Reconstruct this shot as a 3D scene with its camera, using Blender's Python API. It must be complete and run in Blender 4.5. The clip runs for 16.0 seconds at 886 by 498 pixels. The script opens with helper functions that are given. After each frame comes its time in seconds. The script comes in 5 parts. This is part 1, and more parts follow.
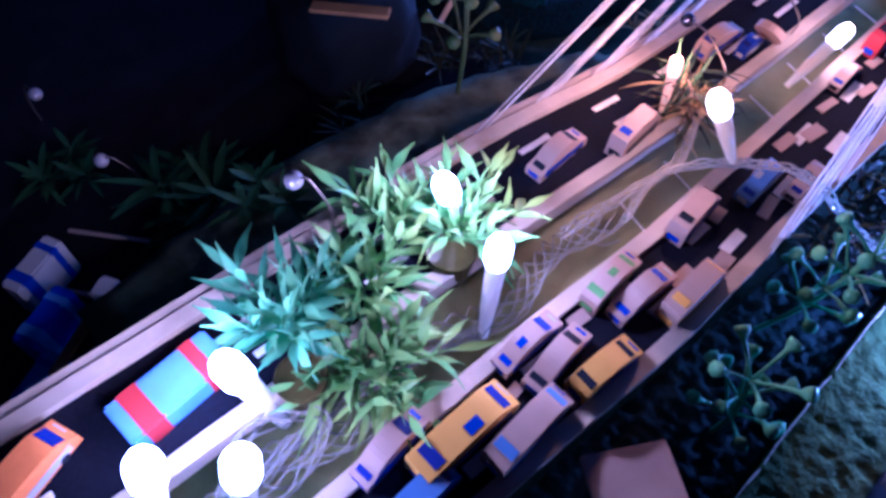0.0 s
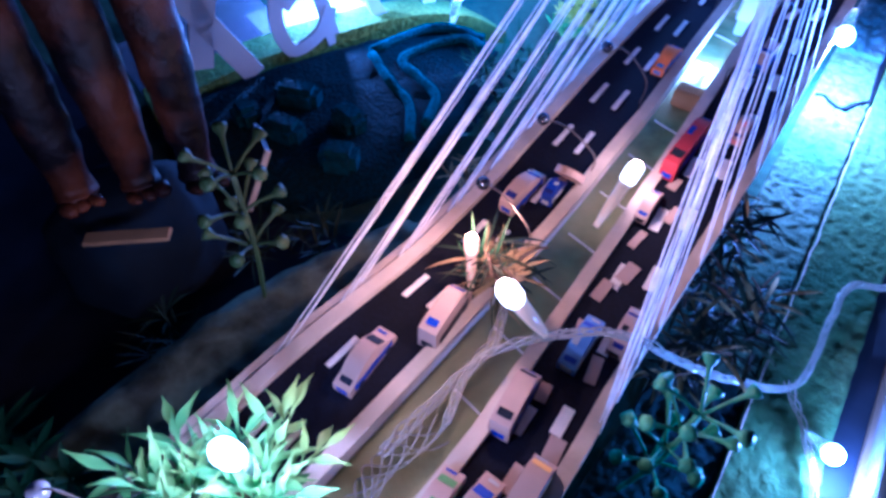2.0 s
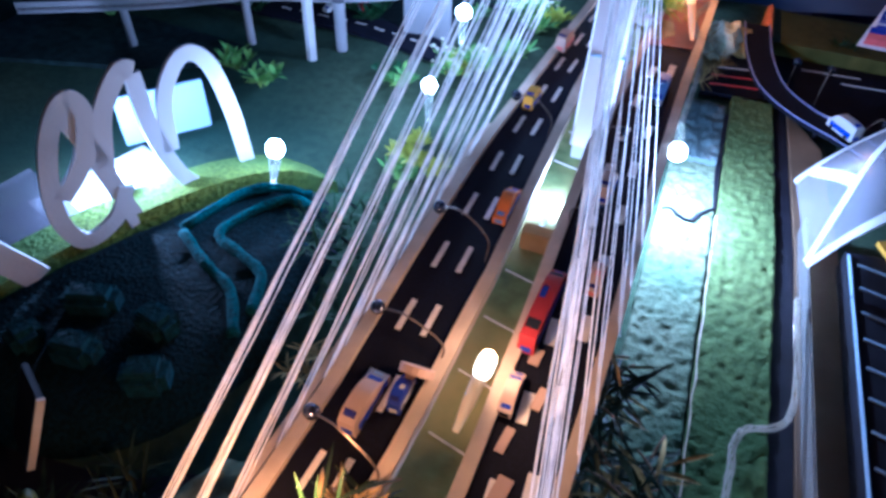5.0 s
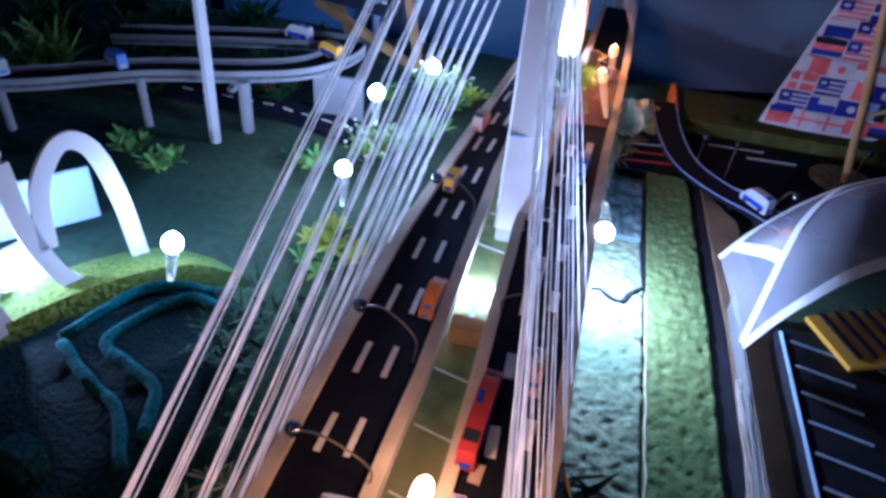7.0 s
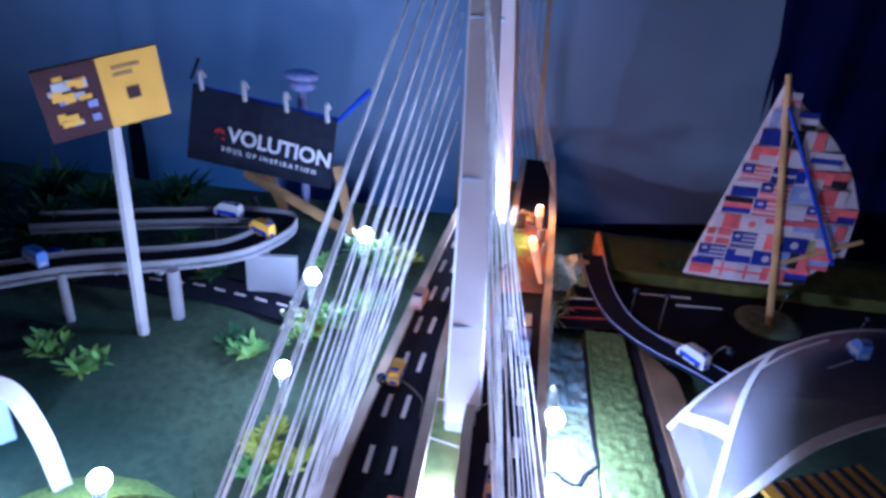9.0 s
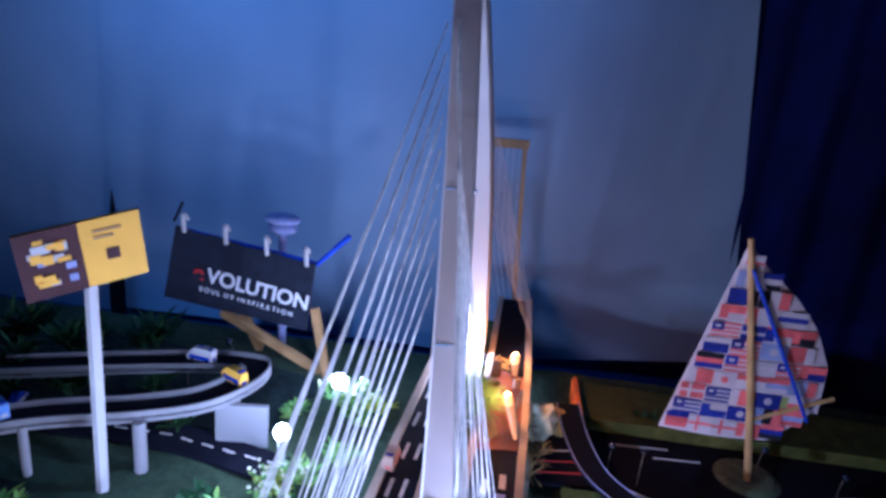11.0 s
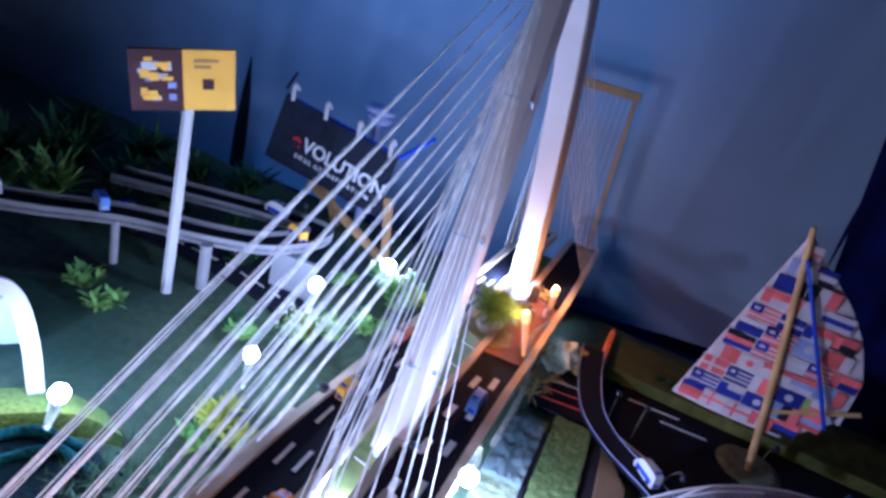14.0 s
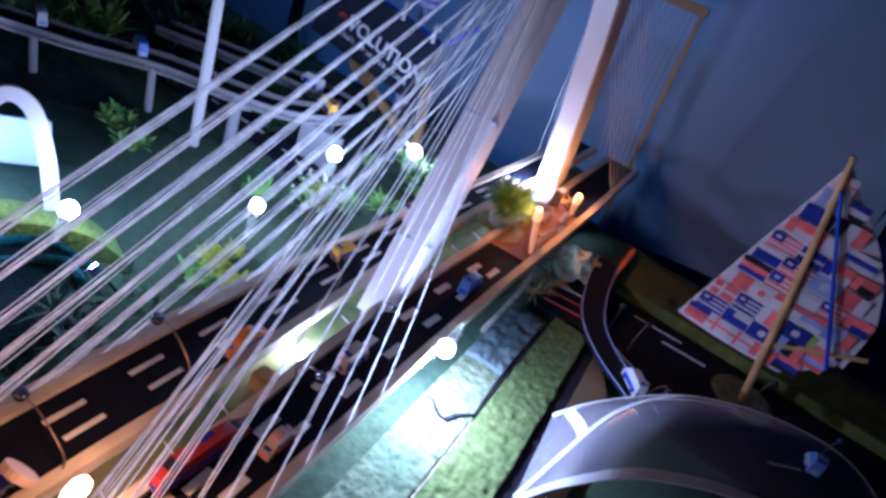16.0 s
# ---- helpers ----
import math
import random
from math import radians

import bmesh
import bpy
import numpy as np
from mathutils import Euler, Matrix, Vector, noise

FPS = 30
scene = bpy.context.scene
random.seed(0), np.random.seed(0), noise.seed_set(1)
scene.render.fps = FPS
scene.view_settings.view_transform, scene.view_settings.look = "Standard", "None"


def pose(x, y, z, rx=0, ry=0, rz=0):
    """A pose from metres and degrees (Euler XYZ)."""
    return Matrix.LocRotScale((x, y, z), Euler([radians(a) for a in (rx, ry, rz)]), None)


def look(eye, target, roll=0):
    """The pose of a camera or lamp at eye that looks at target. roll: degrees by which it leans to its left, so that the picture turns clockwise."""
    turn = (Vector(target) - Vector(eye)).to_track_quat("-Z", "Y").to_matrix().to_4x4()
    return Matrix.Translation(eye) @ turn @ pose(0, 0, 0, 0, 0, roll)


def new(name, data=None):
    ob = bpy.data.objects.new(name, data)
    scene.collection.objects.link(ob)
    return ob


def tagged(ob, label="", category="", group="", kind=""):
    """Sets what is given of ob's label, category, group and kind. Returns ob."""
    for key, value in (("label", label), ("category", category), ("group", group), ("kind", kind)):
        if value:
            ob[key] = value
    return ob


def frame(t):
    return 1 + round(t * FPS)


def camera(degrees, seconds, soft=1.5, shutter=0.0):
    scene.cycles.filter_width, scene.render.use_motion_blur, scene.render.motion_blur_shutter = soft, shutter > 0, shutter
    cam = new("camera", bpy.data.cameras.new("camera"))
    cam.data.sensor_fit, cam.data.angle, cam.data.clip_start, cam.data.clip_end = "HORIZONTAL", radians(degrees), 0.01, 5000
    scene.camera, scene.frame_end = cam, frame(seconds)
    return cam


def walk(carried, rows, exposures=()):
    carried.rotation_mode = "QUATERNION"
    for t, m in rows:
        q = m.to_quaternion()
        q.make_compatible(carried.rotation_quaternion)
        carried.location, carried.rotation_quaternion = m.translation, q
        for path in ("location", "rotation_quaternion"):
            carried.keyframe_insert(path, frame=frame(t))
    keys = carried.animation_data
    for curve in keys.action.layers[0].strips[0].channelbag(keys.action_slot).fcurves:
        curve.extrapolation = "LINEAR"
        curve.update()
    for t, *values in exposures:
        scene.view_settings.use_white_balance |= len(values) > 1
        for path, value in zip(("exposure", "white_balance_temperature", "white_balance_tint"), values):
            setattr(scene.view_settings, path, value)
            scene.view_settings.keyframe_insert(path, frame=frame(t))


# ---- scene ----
cam = camera(66.21, 16.0, soft=3.3)
PATH = [
    (0, (0.1211, -0.4808, 0.3467), (-0.0585, -0.2875, -0.0780), 4.47),
    (0.5, (0.1189, -0.4645, 0.3520), (-0.0672, -0.2501, -0.0595), 3.89),
    (1, (0.1188, -0.4437, 0.3567), (-0.0664, -0.2086, -0.0439), 2.84),
    (1.5, (0.1194, -0.4195, 0.3589), (-0.0588, -0.1684, -0.0350), 1.61),
    (2, (0.1230, -0.3931, 0.3641), (-0.0480, -0.1271, -0.0232), 1.59),
    (2.5, (0.1209, -0.3725, 0.3658), (-0.0442, -0.0966, -0.0171), 1.67),
    (3, (0.1203, -0.3518, 0.3669), (-0.0379, -0.0662, -0.0118), 1.36),
    (3.5, (0.1195, -0.3369, 0.3684), (-0.0303, -0.0419, -0.0065), 1.65),
    (4, (0.1156, -0.3203, 0.3666), (-0.0284, -0.0127, -0.0003), 2.38),
    (4.5, (0.1109, -0.3070, 0.3661), (-0.0229, 0.0179, 0.0105), 2.35),
    (7, (0.0906, -0.2600, 0.3496), (0.0154, 0.1310, 0.0472), 5.61),
    (7.5, (0.0850, -0.2500, 0.3624), (0.0156, 0.1534, 0.0752), 7.13),
    (8, (0.0781, -0.2396, 0.3766), (0.0155, 0.1779, 0.1087), 6.87),
    (8.5, (0.0739, -0.2333, 0.3883), (0.0216, 0.1955, 0.1364), 5.50),
    (9, (0.0710, -0.2233, 0.4003), (0.0314, 0.2178, 0.1682), 4.54),
    (9.5, (0.0680, -0.2152, 0.4160), (0.0357, 0.2385, 0.2083), 4.06),
    (10, (0.0674, -0.2097, 0.4323), (0.0406, 0.2562, 0.2526), 4.32),
    (12.5, (0.1057, -0.2226, 0.4464), (0.0257, 0.2451, 0.2886), 11.38),
    (13, (0.1252, -0.2324, 0.4370), (0.0324, 0.2260, 0.2602), 14.23),
    (13.5, (0.1469, -0.2375, 0.4322), (0.0420, 0.2124, 0.2409), 15.61),
    (14, (0.1656, -0.2388, 0.4276), (0.0486, 0.2005, 0.2195), 16.79),
    (14.5, (0.1824, -0.2361, 0.4203), (0.0572, 0.1947, 0.1996), 19.85),
    (15, (0.1967, -0.2342, 0.4132), (0.0643, 0.1871, 0.1786), 22.09),
    (15.5, (0.2097, -0.2329, 0.4083), (0.0764, 0.1782, 0.1568), 23.17),
    (16, (0.2224, -0.2302, 0.4060), (0.0938, 0.1730, 0.1397), 23.32),
]
walk(cam, [(t, look(eye, target, roll)) for t, eye, target, roll in PATH],
     [(0.0, 0.06, 3450, 43), (1.0, 0.20, 3380, 36), (2.0, 0.06, 3200, 28), (4.5, 0.0, 3950, 12), (7.0, -0.45, 4350, 17), (8.0, -0.45, 4400, 18), (9.6, 0.08, 4500, 24), (12.8, 0.10, 4650, 24), (14.5, 0.0, 4600, 21), (16.0, -0.4, 4600, 22)])

# ---- world and exposure ----
U = 0.04  # one plan unit of the model in metres
world = bpy.data.worlds.new("world")
scene.world = world
world.use_nodes = True
world.node_tree.nodes["Background"].inputs[0].default_value = (0.05, 0.14, 0.85, 1)
world.node_tree.nodes["Background"].inputs[1].default_value = 0.025


def lamp(place, watts, colour=(1, 1, 1), size=0.006):
    d = bpy.data.lights.new("bulb_light", "POINT")
    d.energy, d.color, d.shadow_soft_size = watts, colour, size
    o = new("bulb_light", d)
    o.location = Vector(place) * U
    return o


def area(place, target, watts, colour, size):
    d = bpy.data.lights.new("room_light", "AREA")
    d.energy, d.color, d.shape, d.size, d.spread = watts, colour, "DISK", size, radians(82)
    o = new("room_light", d)
    o.matrix_world = look(Vector(place) * U, Vector(target) * U)
    return o


COOL, WARM, GOLD, AMBER = (0.88, 0.90, 1.0), (1.0, 0.60, 0.36), (1.0, 0.41, 0.13), (1.0, 0.34, 0.07)
# the room's dim bluish lamp, high up behind the model's far side
area((-7.8, 7, 27), (-7.0, 22, 16), 1.6, (0.29, 0.54, 1.0), 0.5)


# ---- materials ----
def mat(name, colour, rough=0.7, metal=0.0, grain=0.0, grain_scale=60.0, stain=0.0, stain_scale=8.0,
        bump=0.0, bump_scale=120.0, colour2=None, glow=None, power=0.0, alpha=1.0, transmission=0.0, vary=0.0):
    m = bpy.data.materials.new(name)
    m.use_nodes = True
    nt = m.node_tree
    n, l = nt.nodes, nt.links
    b = n["Principled BSDF"]
    b.inputs["Roughness"].default_value = rough
    b.inputs["Metallic"].default_value = metal
    b.inputs["Specular IOR Level"].default_value = 0.5 if metal or transmission or alpha < 1 else 0.16
    b.inputs["Base Color"].default_value = (*colour, 1)
    b.inputs["Alpha"].default_value = alpha
    b.inputs["Transmission Weight"].default_value = transmission
    if glow:
        b.inputs["Emission Color"].default_value = (*glow, 1)
        b.inputs["Emission Strength"].default_value = power
    tc = n.new("ShaderNodeTexCoord")
    out = None

    def noise_node(scale, detail=4.0):
        t = n.new("ShaderNodeTexNoise")
        t.inputs["Scale"].default_value = scale / U / 10
        t.inputs["Detail"].default_value = detail
        l.new(tc.outputs["Object"], t.inputs["Vector"])
        return t

    def mixed(first, second, factor):
        x = n.new("ShaderNodeMix")
        x.data_type = "RGBA"
        l.new(factor, x.inputs[0])
        for k, c in ((6, first), (7, second)):
            if isinstance(c, tuple):
                x.inputs[k].default_value = (*c, 1)
            else:
                l.new(c, x.inputs[k])
        return x.outputs[2]

    def ramp(source, low, high):
        r = n.new("ShaderNodeMapRange")
        r.inputs[1].default_value, r.inputs[2].default_value = low, high
        l.new(source, r.inputs[0])
        return r.outputs[0]

    dark = tuple(c * (1 - max(grain, 0.05)) for c in colour)
    if grain:
        out = mixed(dark, tuple(min(1, c * (1 + grain * 0.6)) for c in colour), ramp(noise_node(grain_scale).outputs["Fac"], 0.3, 0.7))
    if stain or colour2:
        second = colour2 or tuple(c * (1 - stain) for c in colour)
        out = mixed(out or tuple(colour), second, ramp(noise_node(stain_scale, 5).outputs["Fac"], 0.42, 0.68))
    if vary:
        info = n.new("ShaderNodeObjectInfo")
        h = n.new("ShaderNodeHueSaturation")
        l.new(ramp(info.outputs["Random"], 0, 1), h.inputs["Value"])
        r = h.inputs["Value"].links[0].from_node
        r.inputs[3].default_value, r.inputs[4].default_value = 1 - vary, 1 + vary
        if out is None:
            h.inputs["Color"].default_value = (*colour, 1)
        else:
            l.new(out, h.inputs["Color"])
        out = h.outputs["Color"]
    if out is not None:
        l.new(out, b.inputs["Base Color"])
    if bump:
        p = n.new("ShaderNodeBump")
        p.inputs["Strength"].default_value = bump
        p.inputs["Distance"].default_value = 0.0022
        l.new(noise_node(bump_scale).outputs["Fac"], p.inputs["Height"])
        l.new(p.outputs["Normal"], b.inputs["Normal"])
    return m


M = {
    "grass": mat("painted_sawdust_grass", (0.060, 0.088, 0.050), 0.95, grain=0.35, grain_scale=45, colour2=(0.018, 0.046, 0.036), stain_scale=1.1, bump=0.35, bump_scale=110),
    "turf": mat("rough_turf", (0.18, 0.21, 0.13), 0.95, grain=0.45, grain_scale=60, colour2=(0.08, 0.13, 0.075), stain_scale=3, bump=0.6, bump_scale=150),
    "turf2": mat("yellow_green_turf", (0.125, 0.165, 0.055), 0.95, grain=0.45, grain_scale=60, colour2=(0.05, 0.09, 0.03), stain_scale=3, bump=0.6, bump_scale=150),
    # Dark turf colour that stands for shade under foliage and ramp.
    "shadeturf": mat("shade_coloured_turf", (0.022, 0.040, 0.040), 0.9, grain=0.5, grain_scale=40, colour2=(0.006, 0.010, 0.012), stain_scale=3, bump=0.7, bump_scale=60),
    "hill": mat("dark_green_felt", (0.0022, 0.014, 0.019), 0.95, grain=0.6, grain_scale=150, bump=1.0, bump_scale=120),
    # Ridge highlights put into the colour, a lighter teal than the hill felt.
    "ridge": mat("felt_ridge_highlight", (0.010, 0.075, 0.085), 0.95, grain=0.6, grain_scale=150, bump=1.0, bump_scale=130),
    "asphalt": mat("black_card_road", (0.006, 0.007, 0.017), 0.85, grain=0.4, grain_scale=200, stain=0.4, stain_scale=6, bump=0.2),
    "paint": mat("road_paint", (0.75, 0.72, 0.68), 0.7, grain=0.15, grain_scale=30, vary=0.12),
    "kerb": mat("pale_wood_strip", (0.62, 0.52, 0.40), 0.7, grain=0.3, grain_scale=14, stain=0.35, stain_scale=5, bump=0.3, bump_scale=40),
    "white": mat("white_card", (0.46, 0.47, 0.49), 0.7, grain=0.06, grain_scale=12, stain=0.12, stain_scale=2.5, bump=0.1),
    # White card darkened in colour, since little light reaches the ramp.
    "ramp": mat("dimmed_white_card", (0.27, 0.275, 0.30), 0.7, grain=0.12, grain_scale=20, stain=0.25, stain_scale=5, bump=0.15),
    "pipe": mat("white_painted_pylon", (0.68, 0.66, 0.68), 0.5, grain=0.08, grain_scale=8, stain=0.22, stain_scale=1.6, bump=0.15, bump_scale=20),
    "thread": mat("white_thread", (0.86, 0.87, 0.90), 0.8, grain=0.35, grain_scale=40, bump=0.5, bump_scale=60),
    "wall": mat("blue_grey_wall_sheet", (0.31, 0.42, 0.56), 0.55, grain=0.05, grain_scale=6, stain=0.32, stain_scale=0.4, bump=0.2, bump_scale=1.2),
    "curtain": mat("dark_blue_cloth", (0.004, 0.007, 0.075), 0.9, grain=0.4, grain_scale=8, stain=0.5, stain_scale=0.8),
    "cloth": mat("blue_floor_cloth", (0.02, 0.05, 0.18), 0.8, grain=0.3, grain_scale=5),
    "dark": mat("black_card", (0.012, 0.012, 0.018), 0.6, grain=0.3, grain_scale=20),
    "wood": mat("bare_wood", (0.42, 0.26, 0.11), 0.65, grain=0.4, grain_scale=10, stain=0.35, stain_scale=3, bump=0.3, bump_scale=25),
    "board": mat("brown_board", (0.15, 0.10, 0.06), 0.8, grain=0.35, grain_scale=12, stain=0.3, stain_scale=2),
    "yellow": mat("yellow_card", (0.72, 0.42, 0.05), 0.5, grain=0.06, grain_scale=20, vary=0.05),
    "brown": mat("brown_print", (0.045, 0.014, 0.018), 0.5, grain=0.2, grain_scale=20),
    "blue": mat("blue_card", (0.02, 0.05, 0.42), 0.5, grain=0.15, grain_scale=30, vary=0.15),
    "lightblue": mat("light_blue_card", (0.14, 0.26, 0.62), 0.5, grain=0.15, grain_scale=30),
    "red": mat("red_card", (0.36, 0.03, 0.03), 0.5, grain=0.15, grain_scale=30, vary=0.1),
    "pink": mat("pink_print", (0.66, 0.20, 0.18), 0.6, grain=0.15, grain_scale=30, vary=0.2),
    "orange": mat("orange_card", (0.70, 0.22, 0.04), 0.5, grain=0.2, grain_scale=30),
    "green": mat("green_card", (0.16, 0.34, 0.10), 0.6, grain=0.2, grain_scale=30),
    "cream": mat("cream_foam", (0.45, 0.33, 0.27), 0.7, grain=0.12, grain_scale=25, stain=0.15, stain_scale=9, vary=0.06),
    "leaf": mat("plastic_leaf", (0.17, 0.37, 0.10), 0.35, grain=0.3, grain_scale=10, colour2=(0.30, 0.38, 0.07), stain_scale=8),
    "leafbright": mat("bright_grass_leaf", (0.15, 0.30, 0.05), 0.45, grain=0.3, grain_scale=12),
    "wire": mat("clear_wire", (0.88, 0.84, 0.74), 0.08, transmission=0.7, grain=0.1, grain_scale=40),
    "pod": mat("olive_pod", (0.038, 0.07, 0.022), 0.45, grain=0.35, grain_scale=12, colour2=(0.09, 0.11, 0.035), stain_scale=5),
    "strap": mat("dried_strap_leaf", (0.018, 0.034, 0.022), 0.55, grain=0.5, grain_scale=12, colour2=(0.06, 0.06, 0.02), stain_scale=2.5, vary=0.3),
    "blossom": mat("pale_blossom", (0.62, 0.66, 0.50), 0.7, grain=0.2, grain_scale=20),
    "foil": mat("grey_green_film", (0.16, 0.20, 0.20), 0.35, grain=0.4, grain_scale=12, colour2=(0.06, 0.09, 0.10), stain_scale=4, bump=0.5, bump_scale=20),
    # Red-brown card, its colour raised to carry part of the amber light.
    "rustcard": mat("red_brown_card", (0.34, 0.14, 0.10), 0.7, grain=0.25, grain_scale=14, stain=0.3, stain_scale=3),
    "leafdark": mat("dark_leaf", (0.022, 0.068, 0.028), 0.5, grain=0.4, grain_scale=14, colour2=(0.045, 0.10, 0.03), stain_scale=6),
    "teal": mat("blue_green_leaf", (0.13, 0.36, 0.19), 0.35, grain=0.3, grain_scale=10, colour2=(0.20, 0.40, 0.14), stain_scale=5),
    "lime": mat("lime_leaf", (0.42, 0.48, 0.06), 0.5, grain=0.3, grain_scale=14),
    "straw": mat("dry_straw", (0.34, 0.25, 0.09), 0.8, grain=0.4, grain_scale=14),
    "pot": mat("amber_pot", (0.07, 0.065, 0.012), 0.3, grain=0.4, grain_scale=20, colour2=(0.035, 0.02, 0.008), stain_scale=14),
    "clear": mat("clear_plastic", (0.85, 0.86, 0.84), 0.12, transmission=0.85, grain=0.05),
    "canopy": mat("frosted_film", (0.22, 0.22, 0.26), 0.25, alpha=0.55, grain=0.06, grain_scale=10),
    "pin": mat("dark_chrome_bead", (0.16, 0.18, 0.25), 0.07, metal=0.95),
    "pearl": mat("pearl_bead", (0.42, 0.42, 0.47), 0.25, metal=0.3),
    "steel": mat("dark_wire", (0.20, 0.17, 0.14), 0.35, metal=0.8),
    # Near-black base and brown streaks put the figure's shade and lit strips into colour.
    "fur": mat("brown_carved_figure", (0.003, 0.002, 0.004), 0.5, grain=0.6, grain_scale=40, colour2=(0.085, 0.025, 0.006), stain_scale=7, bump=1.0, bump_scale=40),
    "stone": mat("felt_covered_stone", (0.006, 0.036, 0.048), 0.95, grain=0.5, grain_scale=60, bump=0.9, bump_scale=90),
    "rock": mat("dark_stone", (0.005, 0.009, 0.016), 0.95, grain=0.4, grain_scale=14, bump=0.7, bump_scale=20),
    "soil": mat("mossy_soil", (0.13, 0.15, 0.085), 0.95, grain=0.7, grain_scale=20, colour2=(0.07, 0.11, 0.05), stain_scale=3, bump=1.0, bump_scale=20),
    "bulb_cool": mat("lit_cool_bulb", (1, 1, 1), 0.3, glow=(0.90, 0.95, 1.0), power=16),
    "bulb_warm": mat("lit_warm_bulb", (1, 1, 1), 0.3, glow=(1.0, 0.85, 0.74), power=14),
    "bulb_gold": mat("lit_golden_bulb", (1, 0.8, 0.5), 0.3, glow=(1.0, 0.70, 0.36), power=8),
    "bulb_amber": mat("lit_amber_bulb", (1, 0.6, 0.3), 0.3, glow=(1.0, 0.38, 0.08), power=1.9),
    # Holders are no lamps: weak emission stands for bulb light scattered in them.
    "holder_cool": mat("lit_frosted_holder", (0.8, 0.85, 0.8), 0.25, transmission=0.8, glow=(0.85, 0.95, 0.9), power=0.05),
    "holder_warm": mat("warm_lit_holder", (0.85, 0.78, 0.72), 0.3, transmission=0.5, glow=(1.0, 0.80, 0.62), power=0.08),
    "holder_gold": mat("golden_lit_holder", (0.85, 0.7, 0.5), 0.3, transmission=0.5, glow=(1.0, 0.58, 0.22), power=0.08),
    "holder_amber": mat("amber_lit_holder", (0.85, 0.6, 0.4), 0.3, transmission=0.5, glow=(1.0, 0.36, 0.08), power=0.4),
    "rose": mat("rose_print", (0.55, 0.105, 0.11), 0.7, grain=0.2, grain_scale=40, vary=0.25),
    "navy": mat("navy_print", (0.018, 0.025, 0.20), 0.7, grain=0.2, grain_scale=40, vary=0.25),
    "olive": mat("olive_print", (0.22, 0.26, 0.08), 0.7, grain=0.2, grain_scale=40, vary=0.2),
    "paper": mat("paper_print", (0.44, 0.38, 0.42), 0.7, grain=0.12, grain_scale=30, vary=0.1),
    "sky": mat("grey_blue_print", (0.24, 0.27, 0.48), 0.7, grain=0.2, grain_scale=40, vary=0.2),
    "ink": mat("banner_cloth", (0.014, 0.018, 0.032), 0.8, grain=0.3, grain_scale=30),
    "letter": mat("banner_white", (0.66, 0.68, 0.72), 0.7, grain=0.15, grain_scale=30),
    "olivefield": mat("olive_board", (0.10, 0.10, 0.025), 0.7, grain=0.35, grain_scale=30, colour2=(0.06, 0.08, 0.02), stain_scale=5),
    "grassbank": mat("olive_bank", (0.17, 0.22, 0.035), 0.95, grain=0.6, grain_scale=120, colour2=(0.07, 0.13, 0.04), stain_scale=3, bump=1.0, bump_scale=90),
    "tiles": mat("green_median", (0.15, 0.20, 0.07), 0.7, grain=0.5, grain_scale=22, colour2=(0.30, 0.27, 0.10), stain_scale=5, bump=0.5, bump_scale=30),
    "ceiling": mat("dark_room_paint", (0.05, 0.06, 0.10), 0.9, grain=0.1, grain_scale=2),
}

fibre = M["thread"].node_tree.nodes["Principled BSDF"].inputs
fibre["Subsurface Weight"].default_value, fibre["Subsurface Scale"].default_value = 0.8, 0.003
fibre["Subsurface Radius"].default_value = (1, 1, 1)


# ---- mesh helpers, all in plan units ----
def part(name, bm, material, parent=None, label="", smooth=False):
    bmesh.ops.scale(bm, vec=(U, U, U), verts=bm.verts)
    me = bpy.data.meshes.new(name)
    bm.to_mesh(me)
    bm.free()
    me.materials.append(M[material])
    if smooth:
        for f in me.polygons:
            f.use_smooth = True
    ob = new(name, me)
    if parent:
        ob.parent = parent
    if label:
        ob["label"] = label
    return ob


def thing(name, label, category, place=(0, 0, 0), turn=0.0, group="", kind=""):
    e = new(name)
    e.empty_display_size = 0.01
    e.matrix_world = at(*place, rz=turn)
    return tagged(e, label, category, group, kind)


def at(x, y, z, rx=0, ry=0, rz=0):
    return pose(x * U, y * U, z * U, rx, ry, rz)


def box(bm, centre, size, turn=0.0, tilt=(0, 0), bevel=0.0):
    m = Matrix.Translation(centre) @ Euler((radians(tilt[0]), radians(tilt[1]), radians(turn))).to_matrix().to_4x4()
    made = bmesh.ops.create_cube(bm, size=1, matrix=m @ Matrix.Diagonal((*size, 1)))
    if bevel:
        edges = list({e for v in made["verts"] for e in v.link_edges})
        bmesh.ops.bevel(bm, geom=edges, offset=bevel, segments=2, affect="EDGES")
    return bm


def boxed(centre, size, turn=0.0, tilt=(0, 0), bevel=0.0):
    return box(bmesh.new(), centre, size, turn, tilt, bevel)


def tube(bm, points, radius, sides=8, caps=True):
    """A tube along points; radius is a number or one number a point."""
    points = [Vector(p) for p in points]
    radii = radius if isinstance(radius, (list, tuple)) else [radius] * len(points)
    rings, side = [], None
    for k, p in enumerate(points):
        ahead = (points[min(k + 1, len(points) - 1)] - points[max(k - 1, 0)]).normalized()
        if side is None:
            side = ahead.orthogonal().normalized()
        side = (side - ahead * side.dot(ahead)).normalized()
        up = ahead.cross(side)
        rings.append([bm.verts.new(p + (side * math.cos(a) + up * math.sin(a)) * radii[k]) for a in (2 * math.pi * s / sides for s in range(sides))])
    for a, b in zip(rings, rings[1:]):
        for s in range(sides):
            bm.faces.new((a[s], a[(s + 1) % sides], b[(s + 1) % sides], b[s]))
    if caps:
        bm.faces.new(rings[0][::-1])
        bm.faces.new(rings[-1])
    return bm


